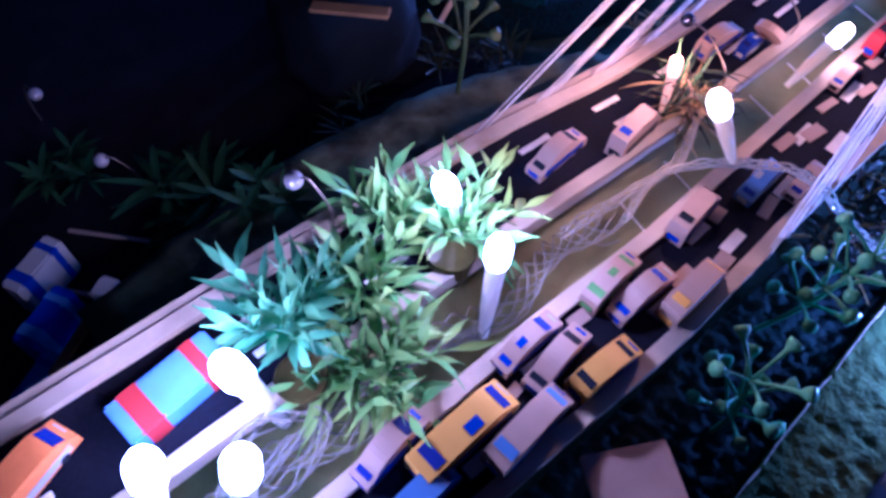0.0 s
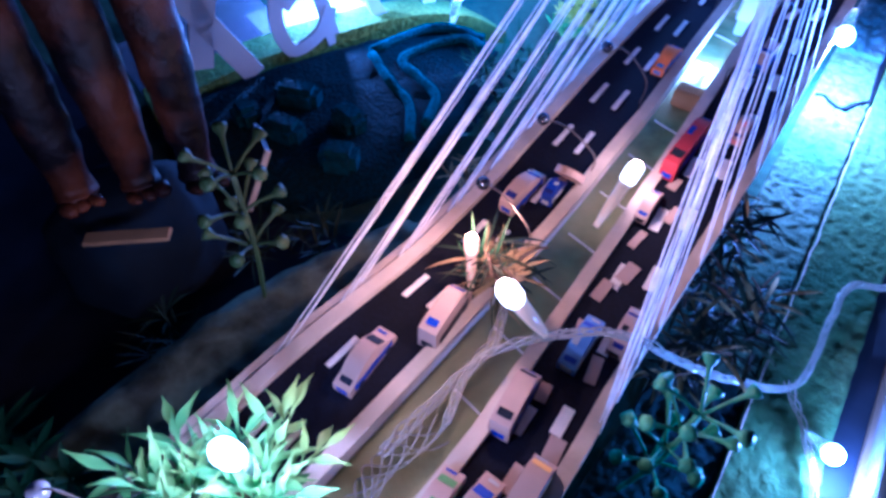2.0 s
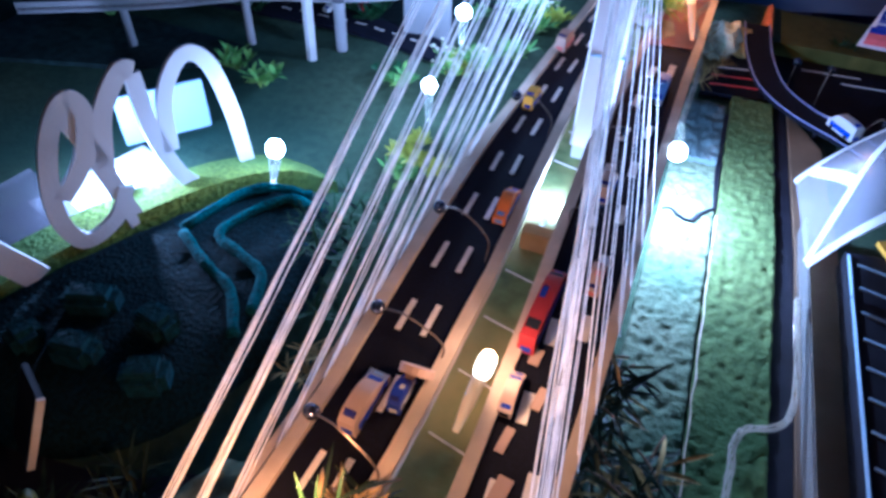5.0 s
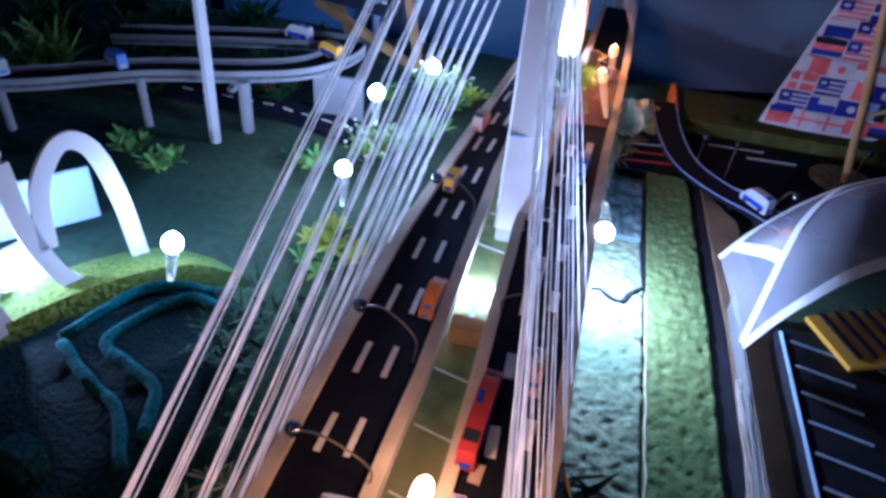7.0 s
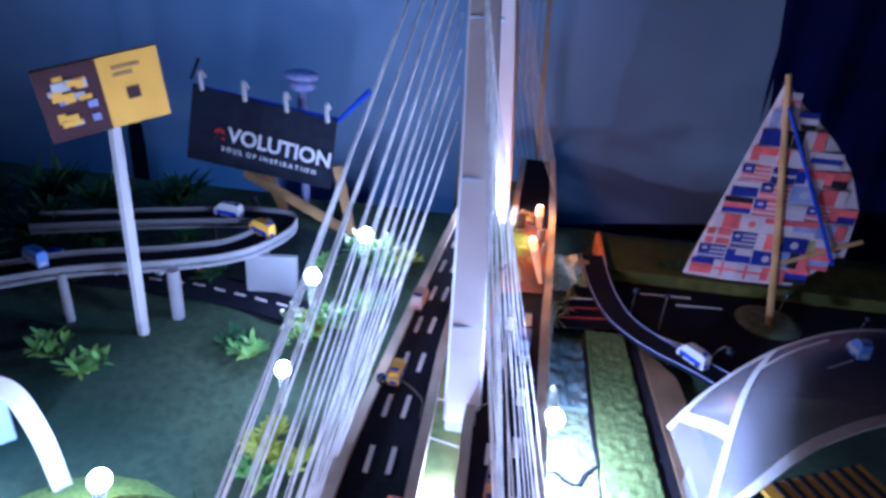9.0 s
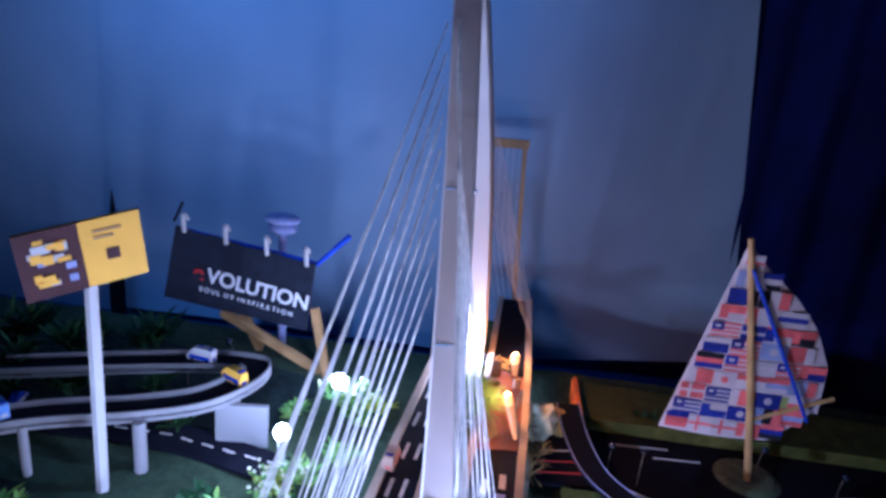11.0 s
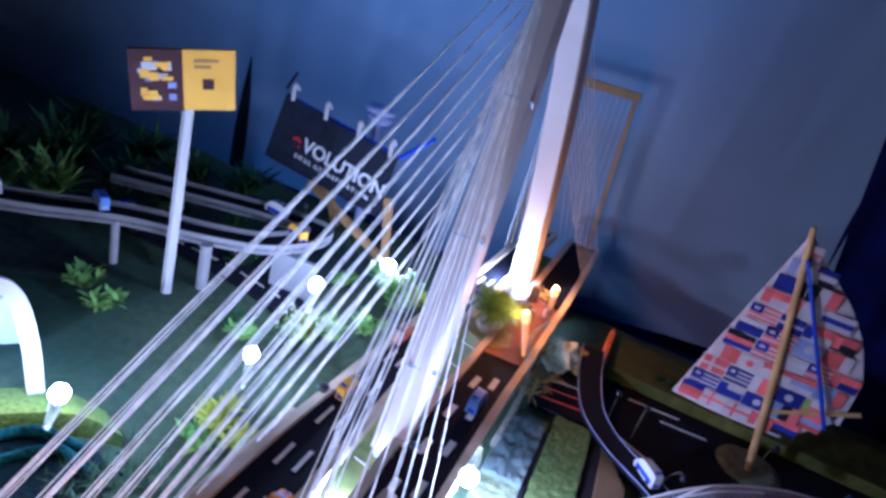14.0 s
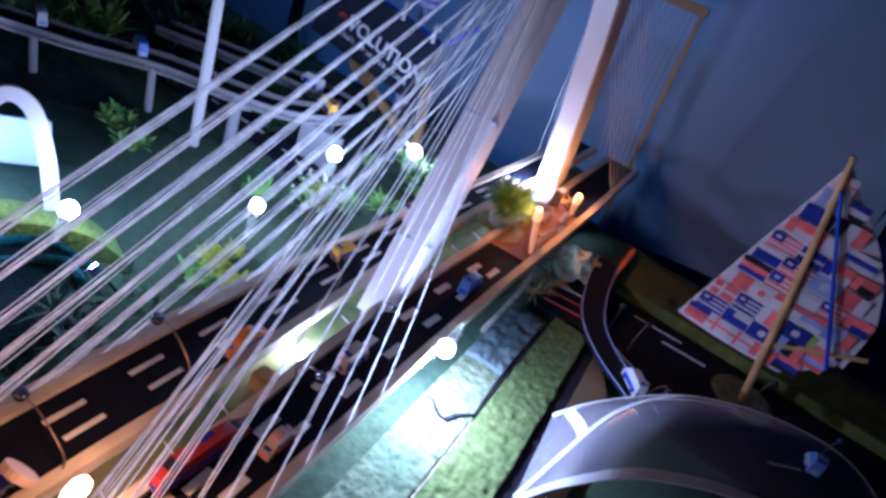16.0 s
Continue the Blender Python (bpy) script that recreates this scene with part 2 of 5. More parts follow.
def prism(bm, outline, z0, z1):
    """An upright slab with a given outline in plan."""
    low = [bm.verts.new((x, y, z0)) for x, y in outline]
    top = [bm.verts.new((x, y, z1)) for x, y in outline]
    bm.faces.new(low[::-1])
    bm.faces.new(top)
    for k in range(len(outline)):
        j = (k + 1) % len(outline)
        bm.faces.new((low[k], low[j], top[j], top[k]))
    return bm


def band(bm, left, right, thick):
    """A slab between two lines of points, top on the lines."""
    rows = []
    for a, b in zip(left, right):
        a, b, d = Vector(a), Vector(b), Vector((0, 0, thick))
        rows.append([bm.verts.new(p) for p in (a, b, b - d, a - d)])
    for p, q in zip(rows, rows[1:]):
        for k in range(4):
            j = (k + 1) % 4
            bm.faces.new((p[k], p[j], q[j], q[k]))
    bm.faces.new(rows[0])
    bm.faces.new(rows[-1][::-1])
    bmesh.ops.recalc_face_normals(bm, faces=bm.faces)
    return bm


def ball(bm, centre, radius, squash=(1, 1, 1), u=10, v=7):
    bmesh.ops.create_uvsphere(bm, u_segments=u, v_segments=v, radius=radius, matrix=Matrix.Translation(centre) @ Matrix.Diagonal((*squash, 1)))
    return bm


def curve_points(points, steps=6):
    """A smooth line through points."""
    p = [Vector(v) for v in points]
    p = [2 * p[0] - p[1]] + p + [2 * p[-1] - p[-2]]
    made = []
    for a, b, c, d in zip(p, p[1:], p[2:], p[3:]):
        for s in range(steps):
            t = s / steps
            made.append(0.5 * (2 * b + (c - a) * t + (2 * a - 5 * b + 4 * c - d) * t * t + (3 * b - a - 3 * c + d) * t ** 3))
    return made + [p[-2]]


def along(table, y):
    return float(np.interp(y, [r[0] for r in table], [r[1] for r in table]))


# ---- ground and room ----
def ground():
    bm = bmesh.new()
    xs, ys = np.linspace(-26, 20, 70), np.linspace(-24, 16.2, 64)
    grid = [[bm.verts.new((x, y, 0.10 * noise.noise((x * 0.7, y * 0.7, 0)) + 0.05 * noise.noise((x * 2.1, y * 2.1, 3)) - 0.05)) for x in xs] for y in ys]
    for r, q in zip(grid, grid[1:]):
        for k in range(len(xs) - 1):
            bm.faces.new((r[k], r[k + 1], q[k + 1], q[k]))
    ob = part("ground", bm, "grass", smooth=True)
    tagged(ob, "green sawdust-covered baseboard of the model landscape", "ground", kind="structure")


def room():
    bm = bmesh.new()
    xs, zs = np.linspace(-15.0, 11.6, 40), np.linspace(-1.6, 22, 30)
    low = [float(np.interp(x, [3, 12], [-2.7, -1.55])) for x in xs]
    grid = [[bm.verts.new((-15.0 + (x + 15.0) * (27.4 - 0.145 * (z + 1)) / 26.6, 22.0 + 0.12 * noise.noise((x * 0.25, z * 0.12, 5)) + (0.02 * x if x > 0 else 0), max(z, 0) + (low[k] if z < 0 else 0))) for k, x in enumerate(xs)] for z in zs]
    for r, q in zip(grid, grid[1:]):
        for k in range(len(xs) - 1):
            bm.faces.new((r[k], r[k + 1], q[k + 1], q[k]))
    tagged(part("wall_north", bm, "wall", smooth=True), "pale blue-grey sheet hung as the back wall", "wall", kind="structure")
    tagged(part("wall_north_side", boxed((-27.6, 22.4, 9), (26, 0.4, 27)), "wall"), "blue-grey painted wall beside the hung sheet", "wall", kind="structure")
    bm = bmesh.new()
    line = [(7.5 + 0.45 * k, 23.6 + 0.35 * math.sin(k * 1.3) - 0.12 * k, 0) for k in range(66)]
    rows = [[bm.verts.new((x, y, z)) for x, y, _ in line] for z in (-3.05, 6, 13, 22)]
    for r, q in zip(rows, rows[1:]):
        for k in range(len(line) - 1):
            bm.faces.new((r[k], r[k + 1], q[k + 1], q[k]))
    tagged(part("wall_curtain", bm, "curtain", smooth=True), "dark blue cloth hanging in folds beside the wall", "wall", kind="structure")
    tagged(part("floor", boxed((-2, 2, -3.2), (80, 80, 0.3)), "cloth"), "dark blue cloth-covered floor round the baseboard", "floor", kind="structure")
    tagged(part("wall_west", boxed((-40, 0, 18), (0.5, 60, 42)), "ceiling"), "dark painted room wall", "wall", kind="structure")
    tagged(part("wall_east", boxed((37, 0, 18), (0.5, 60, 42)), "ceiling"), "dark painted room wall", "wall", kind="structure")
    tagged(part("wall_south", boxed((0, -30, 18), (80, 0.5, 42)), "ceiling"), "dark painted room wall", "wall", kind="structure")
    tagged(part("ceiling", boxed((0, -4, 39.4), (80, 54, 0.5)), "ceiling"), "dark ceiling of the room", "ceiling", kind="structure")


ground()
room()

# ---- the twin roads of the bridge ----
LEVEL = [(-16, 2.1), (-10, 2.0), (-7, 1.8), (-5, 1.62), (-3, 1.5), (30, 1.5)]
LEFT = ([(-16, -1.25), (-12.4, -1.07), (-9.4, -0.92), (-7, -0.79), (-5, -0.55), (-3, -0.5), (0, -0.5), (3, -0.42), (6, -0.2), (9.6, 0.1), (14, 0.5), (19, 0.9)],
        [(-16, 0.3), (-12, 0.4), (-9.5, 0.52), (-7, 0.68), (-3.6, 0.86), (0, 0.97), (6, 0.96), (10, 1.15), (14, 1.5), (19, 1.8)])
RIGHT = ([(-16, 1.3), (-11.5, 1.45), (-9, 1.5), (-7, 1.62), (-4.6, 1.6), (-1, 1.6), (4, 1.55), (8, 1.8), (14, 2.1), (19, 2.3)],
         [(-16, 2.2), (-9.3, 2.68), (-7.8, 2.8), (-5, 2.8), (-1, 2.95), (4, 3.03), (7, 3.1), (10, 3.25), (14, 3.4), (19, 3.5)])


def bridge_road(name, label, edges, y0, y1, marks, mark=(0.085, 0.62), extra=False):
    root = thing(name, label, "road")
    ys = np.linspace(y0, y1, 52)
    lev = [along(LEVEL, y) for y in ys]
    a = [along(edges[0], y) for y in ys]
    b = [along(edges[1], y) for y in ys]
    part("roadway", band(bmesh.new(), list(zip(a, ys, lev)), list(zip(b, ys, lev)), 0.14), "asphalt", root)
    for side in (0, 1):
        e, s = (a, 1) if side == 0 else (b, -1)
        wob = [0.015 * noise.noise((y * 1.7, side * 9.0, 2)) for y in ys]
        rail = band(bmesh.new(), [(x - s * 0.02 + w, y, z + 0.10) for x, y, z, w in zip(e, ys, lev, wob)], [(x + s * 0.17 + w, y, z + 0.10) for x, y, z, w in zip(e, ys, lev, wob)], 0.26)
        part("kerb", rail, "kerb", root, "pale wooden kerb strip")
    if extra:
        rail = band(bmesh.new(), [(x - 0.17, y, z + 0.06) for x, y, z in zip(a, ys, lev) if y < 4], [(x - 0.06, y, z + 0.06) for x, y, z in zip(a, ys, lev) if y < 4], 0.2)
        part("outer_rail", rail, "kerb", root, "second pale wooden strip")
    dash = None
    for y, frac in marks:
        w = along(edges[0], y) * (1 - frac) + along(edges[1], y) * frac
        bend = math.degrees(math.atan2(along(edges[0], y - 0.5) - along(edges[0], y + 0.5), 1.0))
        if dash is None:
            dash = part("lane_mark", boxed((0, 0, 0), (*mark, 0.012)), "paint", root)
            ob = dash
        else:
            ob = new("lane_mark", dash.data)
            ob.parent = root
        ob.matrix_basis = at(w + 0.02 * math.sin(y * 7), y, along(LEVEL, y) + 0.008, rz=bend + 2 * math.sin(y * 5))
    return root


ys_marks = [-1.40 + 1.38 * k for k in range(-9, 14)]
bridge_road("bridge_road", "black card road deck with white lane marks and pale wood kerbs", LEFT, -15.5, 18.5,
            [(y + d, f) for y in ys_marks if y < 13 for f, d in ((0.345, 0), (0.615, 0.03))], extra=True)
bridge_road("bridge_road", "black card road deck crowded with small model cars", RIGHT, -15.5, 18.5,
            [(y + 0.5 + d, f) for y in ys_marks if y < 7 for f, d in ((0.36, 0), (0.66, 0.25))], (0.15, 0.5))

bm = bmesh.new()
ys = np.linspace(-15, 18, 28)
band(bm, [(along(LEFT[1], y) - 0.3, y, along(LEVEL, y) - 0.75) for y in ys], [(along(RIGHT[0], y) + 0.3, y, along(LEVEL, y) - 0.75) for y in ys], 0.3)
median = tagged(part("median", bm, "tiles"), "green painted strip between the two bridge roads", "median", kind="structure")

# ---- bridge tower and cables ----
TOP = Vector((0.45, 11.0, 12.0))


def tower():
    root = thing("bridge_tower", "white two-legged cable tower standing between the bridge roads", "tower", (1.45, 4.9, 0))
    o = Vector((1.45, 4.9, 0))
    f1, f2 = Vector((1.5, 4.65, 1.0)), Vector((1.66, 14.2, 0.8))
    apex = Vector((0.47, 11.3, 13.0))
    for foot, w0, w1, bow, lab in ((f1, 0.70, 0.60, 0.08, "near white painted leg of the tower"), (f2, 0.66, 0.72, 0.22, "far white leg lit from its foot")):
        bm = bmesh.new()
        ahead = (apex - foot).normalized()
        side = Vector((1, 0, 0))
        deep = ahead.cross(side).normalized()
        rows = []
        for t in (0.0, 0.15, 0.3, 0.45, 0.6, 0.75, 0.9, 1.0):
            c, w = foot.lerp(apex, t) - o, w0 + (w1 - w0) * t
            c.x += bow * math.sin(math.pi * t)
            ring = []
            for k in range(8):
                sx, sy = ((1, 0.82), (0.86, 1), (-0.86, 1), (-1, 0.82), (-1, -0.82), (-0.86, -1), (0.86, -1), (1, -0.82))[k]
                ring.append(bm.verts.new(c + side * sx * w * 0.5 + deep * sy * w * 0.78))
            rows.append(ring)
        for a, b in zip(rows, rows[1:]):
            for k in range(8):
                bm.faces.new((a[k], a[(k + 1) % 8], b[(k + 1) % 8], b[k]))
        bm.faces.new(rows[0])
        bm.faces.new(rows[-1])
        bmesh.ops.recalc_face_normals(bm, faces=bm.faces)
        part("leg", bm, "pipe", root, lab)
    for t, lift in ((0.13, 0.01), (0.335, 0.012), (0.56, 0.012)):
        c = f1.lerp(apex, t) - o + Vector((0.08 * math.sin(math.pi * t), 0, 0))
        ahead = (apex - f1).normalized()
        w = (0.70 - 0.10 * t) + lift
        bm = box(bmesh.new(), (0, 0, 0), (w, w * 1.56, 0.05), bevel=0.015)
        bmesh.ops.transform(bm, matrix=Matrix.Translation(c) @ ahead.to_track_quat("Z", "Y").to_matrix().to_4x4(), verts=bm.verts)
        part("joint", bm, "wall", root, "taped joint across the leg")
    part("foot_block", boxed(Vector((1.45, 4.75, 0.95)) - o, (0.56, 0.5, 0.7), bevel=0.03), "white", root, "square white foot block")
    return root, o


root, o = tower()


def stay(root, o, foot, head, r=0.022):
    a, b = Vector(foot), Vector(head)
    pts = []
    for k in range(15):
        t = k / 14
        p = a.lerp(b, t)
        p.z -= 0.10 * math.sin(math.pi * t)
        p.x += 0.012 * math.sin(23 * t + a.y * 5)
        pts.append(p - o)
    part("stay_cable", tube(bmesh.new(), pts, r, 5), "thread", root)


random.seed(4)
NEAR, APEX = Vector((1.5, 4.65, 1.0)), Vector((0.47, 11.3, 13.0))


def bundle(foot, head, strands, r, spread, fan=0.12):
    """A loose bundle of threads, their feet set apart along the deck, twisted about one line and tied together at the head."""
    a, b = Vector(foot), Vector(head)
    for s in range(strands):
        pts, ph, loose = [], 2.4 * s + random.random(), spread * random.uniform(0.5, 1.3)
        for k in range(22):
            t = k / 21
            p = a.lerp(b, t)
            p.y += fan * (s / max(1, strands - 1) - 0.5) * (1 - t) ** 1.4
            p.z -= 0.10 * math.sin(math.pi * t)
            q = ph + t * (5 + 2 * s)
            w = loose * (0.35 + 0.65 * math.sin(math.pi * min(1, t * 1.2 + 0.1)) ** 2) + 0.012 * noise.noise((t * 25, s, a.y))
            pts.append(p + Vector((math.cos(q) * w, math.sin(q) * w * 1.6, math.sin(q) * w)) - o)
        part("stay_cable", tube(bmesh.new(), pts, r * random.uniform(0.75, 1.25), 5), "thread", root)


for k, y in enumerate((-7.3, -6.2, -5.1, -3.9, -2.7, -1.5, -0.2, 1.2, 2.8)):
    head = NEAR.lerp(APEX, 0.84 - 0.052 * k) + Vector((-0.34, -0.38, 0))
    bundle((along(LEFT[0], y) - 0.05, y, along(LEVEL, y) + 0.03), head, 6 if k % 3 else 5, 0.0085, 0.045, 0.55)
for k, (y, strands, r, spread) in enumerate(((-6.0, 5, 0.009, 0.055), (-5.5, 4, 0.009, 0.055), (-4.9, 4, 0.009, 0.05), (-4.3, 3, 0.009, 0.05), (-2.9, 2, 0.009, 0.05), (-2.0, 2, 0.0085, 0.05), (-0.6, 2, 0.008, 0.05), (0.3, 1, 0.009, 0.03), (1.3, 2, 0.007, 0.04), (2.3, 1, 0.009, 0.03))):
    head = NEAR.lerp(APEX, 0.86 - 0.016 * k) + Vector((-0.10, -0.42, 0))
    bundle((along(RIGHT[1], y) + 0.02, y, along(LEVEL, y) + 0.03), head, strands, r, spread)
for k in range(9):
    y = 15.2 + 0.34 * k
    head = Vector((1.66, 14.2, 0.8)).lerp(APEX, 0.55 + 0.04 * k)
    stay(root, o, (along(RIGHT[1], y) + 0.02, y, along(LEVEL, y) + 0.03), head + Vector((0.12, 0, 0)), 0.009)
    if k % 2 == 0:
        stay(root, o, (along(LEFT[0], y) - 0.02, y, along(LEVEL, y) + 0.03), head + Vector((-0.12, 0, 0)), 0.009)

# ---- strings of bulbs ----
def bulb(place, base, kind, watts, size=0.13, group="fairy lights"):
    """One lit bulb in its clear holder, from the holder's end at base to the bulb at place."""
    p, b = Vector(place), Vector(base)
    size, watts = size * 0.95, watts * {"cool": 4.2, "warm": 1.5, "gold": 2.6, "amber": 5.0}[kind]
    root = thing("fairy_light", {"cool": "lit white fairy light in a clear plastic holder", "warm": "lit warm pinkish fairy light in a clear holder", "gold": "lit golden fairy light in a clear holder",
                                 "amber": "lit amber fairy light in a clear holder"}[kind], "fairy light", place, group=group)
    d = (b - p)
    n = d.normalized()
    ring = [(-1.75, 0.3), (-1.5, 0.7), (-0.9, 0.97), (-0.2, 1.0), (0.6, 0.98), (1.1, 0.8)]
    if kind == "cool":  # a round head, enlarged to stand for the bulb's bloom
        ring = [(1.25 * math.sin(a), max(0.08, 1.25 * math.cos(a))) for a in np.linspace(-1.5, 1.35, 9)]
    part("bulb", tube(bmesh.new(), [n * size * t for t, _ in ring], [size * r for _, r in ring], 12), "bulb_" + kind, root, smooth=True)
    if d.length > 2 * size:
        part("holder", tube(bmesh.new(), [n * size * 1.02, n * (d.length * 0.6), d], [size * 0.8, size * 0.66, size * 0.4], 10), "holder_" + kind, root, "clear plastic holder", smooth=True)
    o = lamp(p - n * size * 2.2 + Vector((0, 0, 0.02)), watts, {"cool": COOL, "warm": WARM, "gold": GOLD, "amber": AMBER}[kind], 0.004)
    return root


for p, b, k, w, s in (
        ((-4.05, 1.60, 1.35), (-4.0, 1.3, 0.75), "cool", 0.115, 0.155),
        ((-2.06, 4.61, 1.60), (-2.0, 4.4, 0.85), "cool", 0.18, 0.14),
        ((-2.44, 7.80, 1.83), (-2.4, 7.6, 1.1), "cool", 0.14, 0.165),
        ((-2.03, 11.6, 1.10), (-2.1, 11.3, 0.5), "cool", 0.09, 0.185),
        ((3.20, 4.35, 1.55), (3.15, 5.0, 1.75), "cool", 0.72, 0.155),
        ((1.24, 2.45, 1.02), (1.24, 1.9, 0.92), "cool", 0.08, 0.10),
        ((-6.75, 0.35, 0.75), (-6.5, 0.1, 0.3), "cool", 0.34, 0.14),
        ((5.5, -3.85, 0.45), (5.2, -3.6, 0.25), "cool", 0.13, 0.12),
        ((1.37, -5.78, 3.05), (1.75, -5.45, 2.15), "gold", 0.11, 0.14),
        ((0.40, -5.00, 2.45), (0.55, -5.2, 1.9), "amber", 0.07, 0.10),
        ((1.49, -2.37, 2.2), (1.35, -2.95, 1.5), "gold", 0.11, 0.13),
        ((0.95, -8.95, 2.75), (1.15, -9.2, 1.45), "warm", 0.22, 0.15),
        ((-0.02, -8.75, 2.7), (0.1, -8.6, 2.1), "warm", 0.13, 0.15),
        ((0.20, -11.65, 2.7), (0.5, -11.5, 1.6), "warm", 0.13, 0.175),
        ((0.45, -12.70, 2.7), (0.6, -12.95, 1.7), "warm", 0.11, 0.18),
        ((0.93, -12.10, 2.6), (0.98, -12.35, 1.5), "warm", 0.10, 0.19),
        ((1.55, 12.9, 1.70), (1.85, 12.7, 1.55), "cool", 0.22, 0.07),
        ((2.87, 12.76, 1.95), (2.95, 12.5, 1.05), "amber", 0.07, 0.12),
        ((2.65, 9.55, 2.45), (2.95, 9.35, 1.5), "amber", 0.085, 0.12)):
    bulb(p, b, k, w, s)


def wires(name, label, points, strands=5, spread=0.075, r=0.016):
    root = thing(name, label, "wire")
    base = curve_points(points, 8)
    for s in range(strands):
        ph = 2 * math.pi * s / strands
        pts = [p + Vector((math.cos(ph + k * 0.55), 0.6 * math.sin(ph + k * 0.55), math.sin(ph + k * 0.55))) * spread * (0.6 + 0.5 * noise.noise((k * 0.2, s, 0))) for k, p in enumerate(base)]
        part("strand", tube(bmesh.new(), pts, r, 5), "wire", root, smooth=True)
    return root


wires("light_cable", "twisted clear cable of the fairy lights", [(1.3, -6.9, 1.75), (1.2, -6.1, 1.9), (1.75, -5.5, 2.15), (2.5, -4.9, 2.1), (3.3, -4.2, 1.2), (4.0, -3.6, 0.55), (4.82, -3.0, 0.35), (4.95, -1.5, 0.3), (5.05, -0.7, 0.35), (5.75, -0.1, 0.4), (5.75, 2.2, 0.6)])
wires("light_cable", "twisted clear cable lying on the grass", [(4.7, -3.05, 0.35), (5.1, -3.6, 0.3), (5.5, -4.6, 0.3), (5.6, -6.5, 0.3)], 4)
wires("light_cable", "clear cable bunched between the bridge roads", [(0.9, -7.6, 1.7), (1.05, -6.6, 1.75), (1.2, -5.7, 1.8), (0.95, -4.9, 1.85), (0.8, -4.4, 1.6)], 5, 0.10, 0.016)
wires("light_cable", "clear cable bunched round the near bulbs", [(0.9, -12.8, 1.7), (0.8, -11.9, 1.8), (0.75, -11.0, 1.7), (0.9, -10.0, 1.6), (1.1, -9.2, 1.5)], 5, 0.10, 0.016)
wires("light_cable", "clear cable tangled below the amber lights", [(2.9, 12.7, 1.0), (3.1, 11.6, 1.55), (2.9, 10.4, 1.6), (3.1, 9.4, 1.5), (3.3, 8.9, 1.0), (3.2, 7.0, 0.4)], 5, 0.09, 0.016)

wires("light_cable", "loose clear wires tangled along the gap between the roads", [(0.95, -13.0, 1.6), (0.7, -12.0, 1.7), (1.05, -11.0, 1.6), (0.8, -9.9, 1.62), (1.15, -8.8, 1.55), (0.95, -7.8, 1.6), (1.2, -6.9, 1.6)], 7, 0.26, 0.011)
wires("light_cable", "loose clear wires curled round the pale bulbs", [(0.35, -11.6, 2.1), (0.7, -12.3, 1.95), (1.1, -11.9, 1.85), (0.85, -11.2, 1.9), (0.45, -11.8, 1.9), (0.9, -12.6, 1.8)], 4, 0.14, 0.012)

# ---- cars ----
CAR = {"saloon": [(-0.5, 0.46), (-0.36, 0.60), (-0.16, 0.96), (0.10, 1.0), (0.30, 0.66), (0.5, 0.42)],
       "van": [(-0.5, 0.93), (-0.3, 1.0), (0.05, 1.0), (0.28, 0.92), (0.42, 0.62), (0.5, 0.46)],
       "hatch": [(-0.5, 0.72), (-0.34, 0.95), (-0.05, 1.0), (0.20, 0.80), (0.36, 0.55), (0.5, 0.40)]}


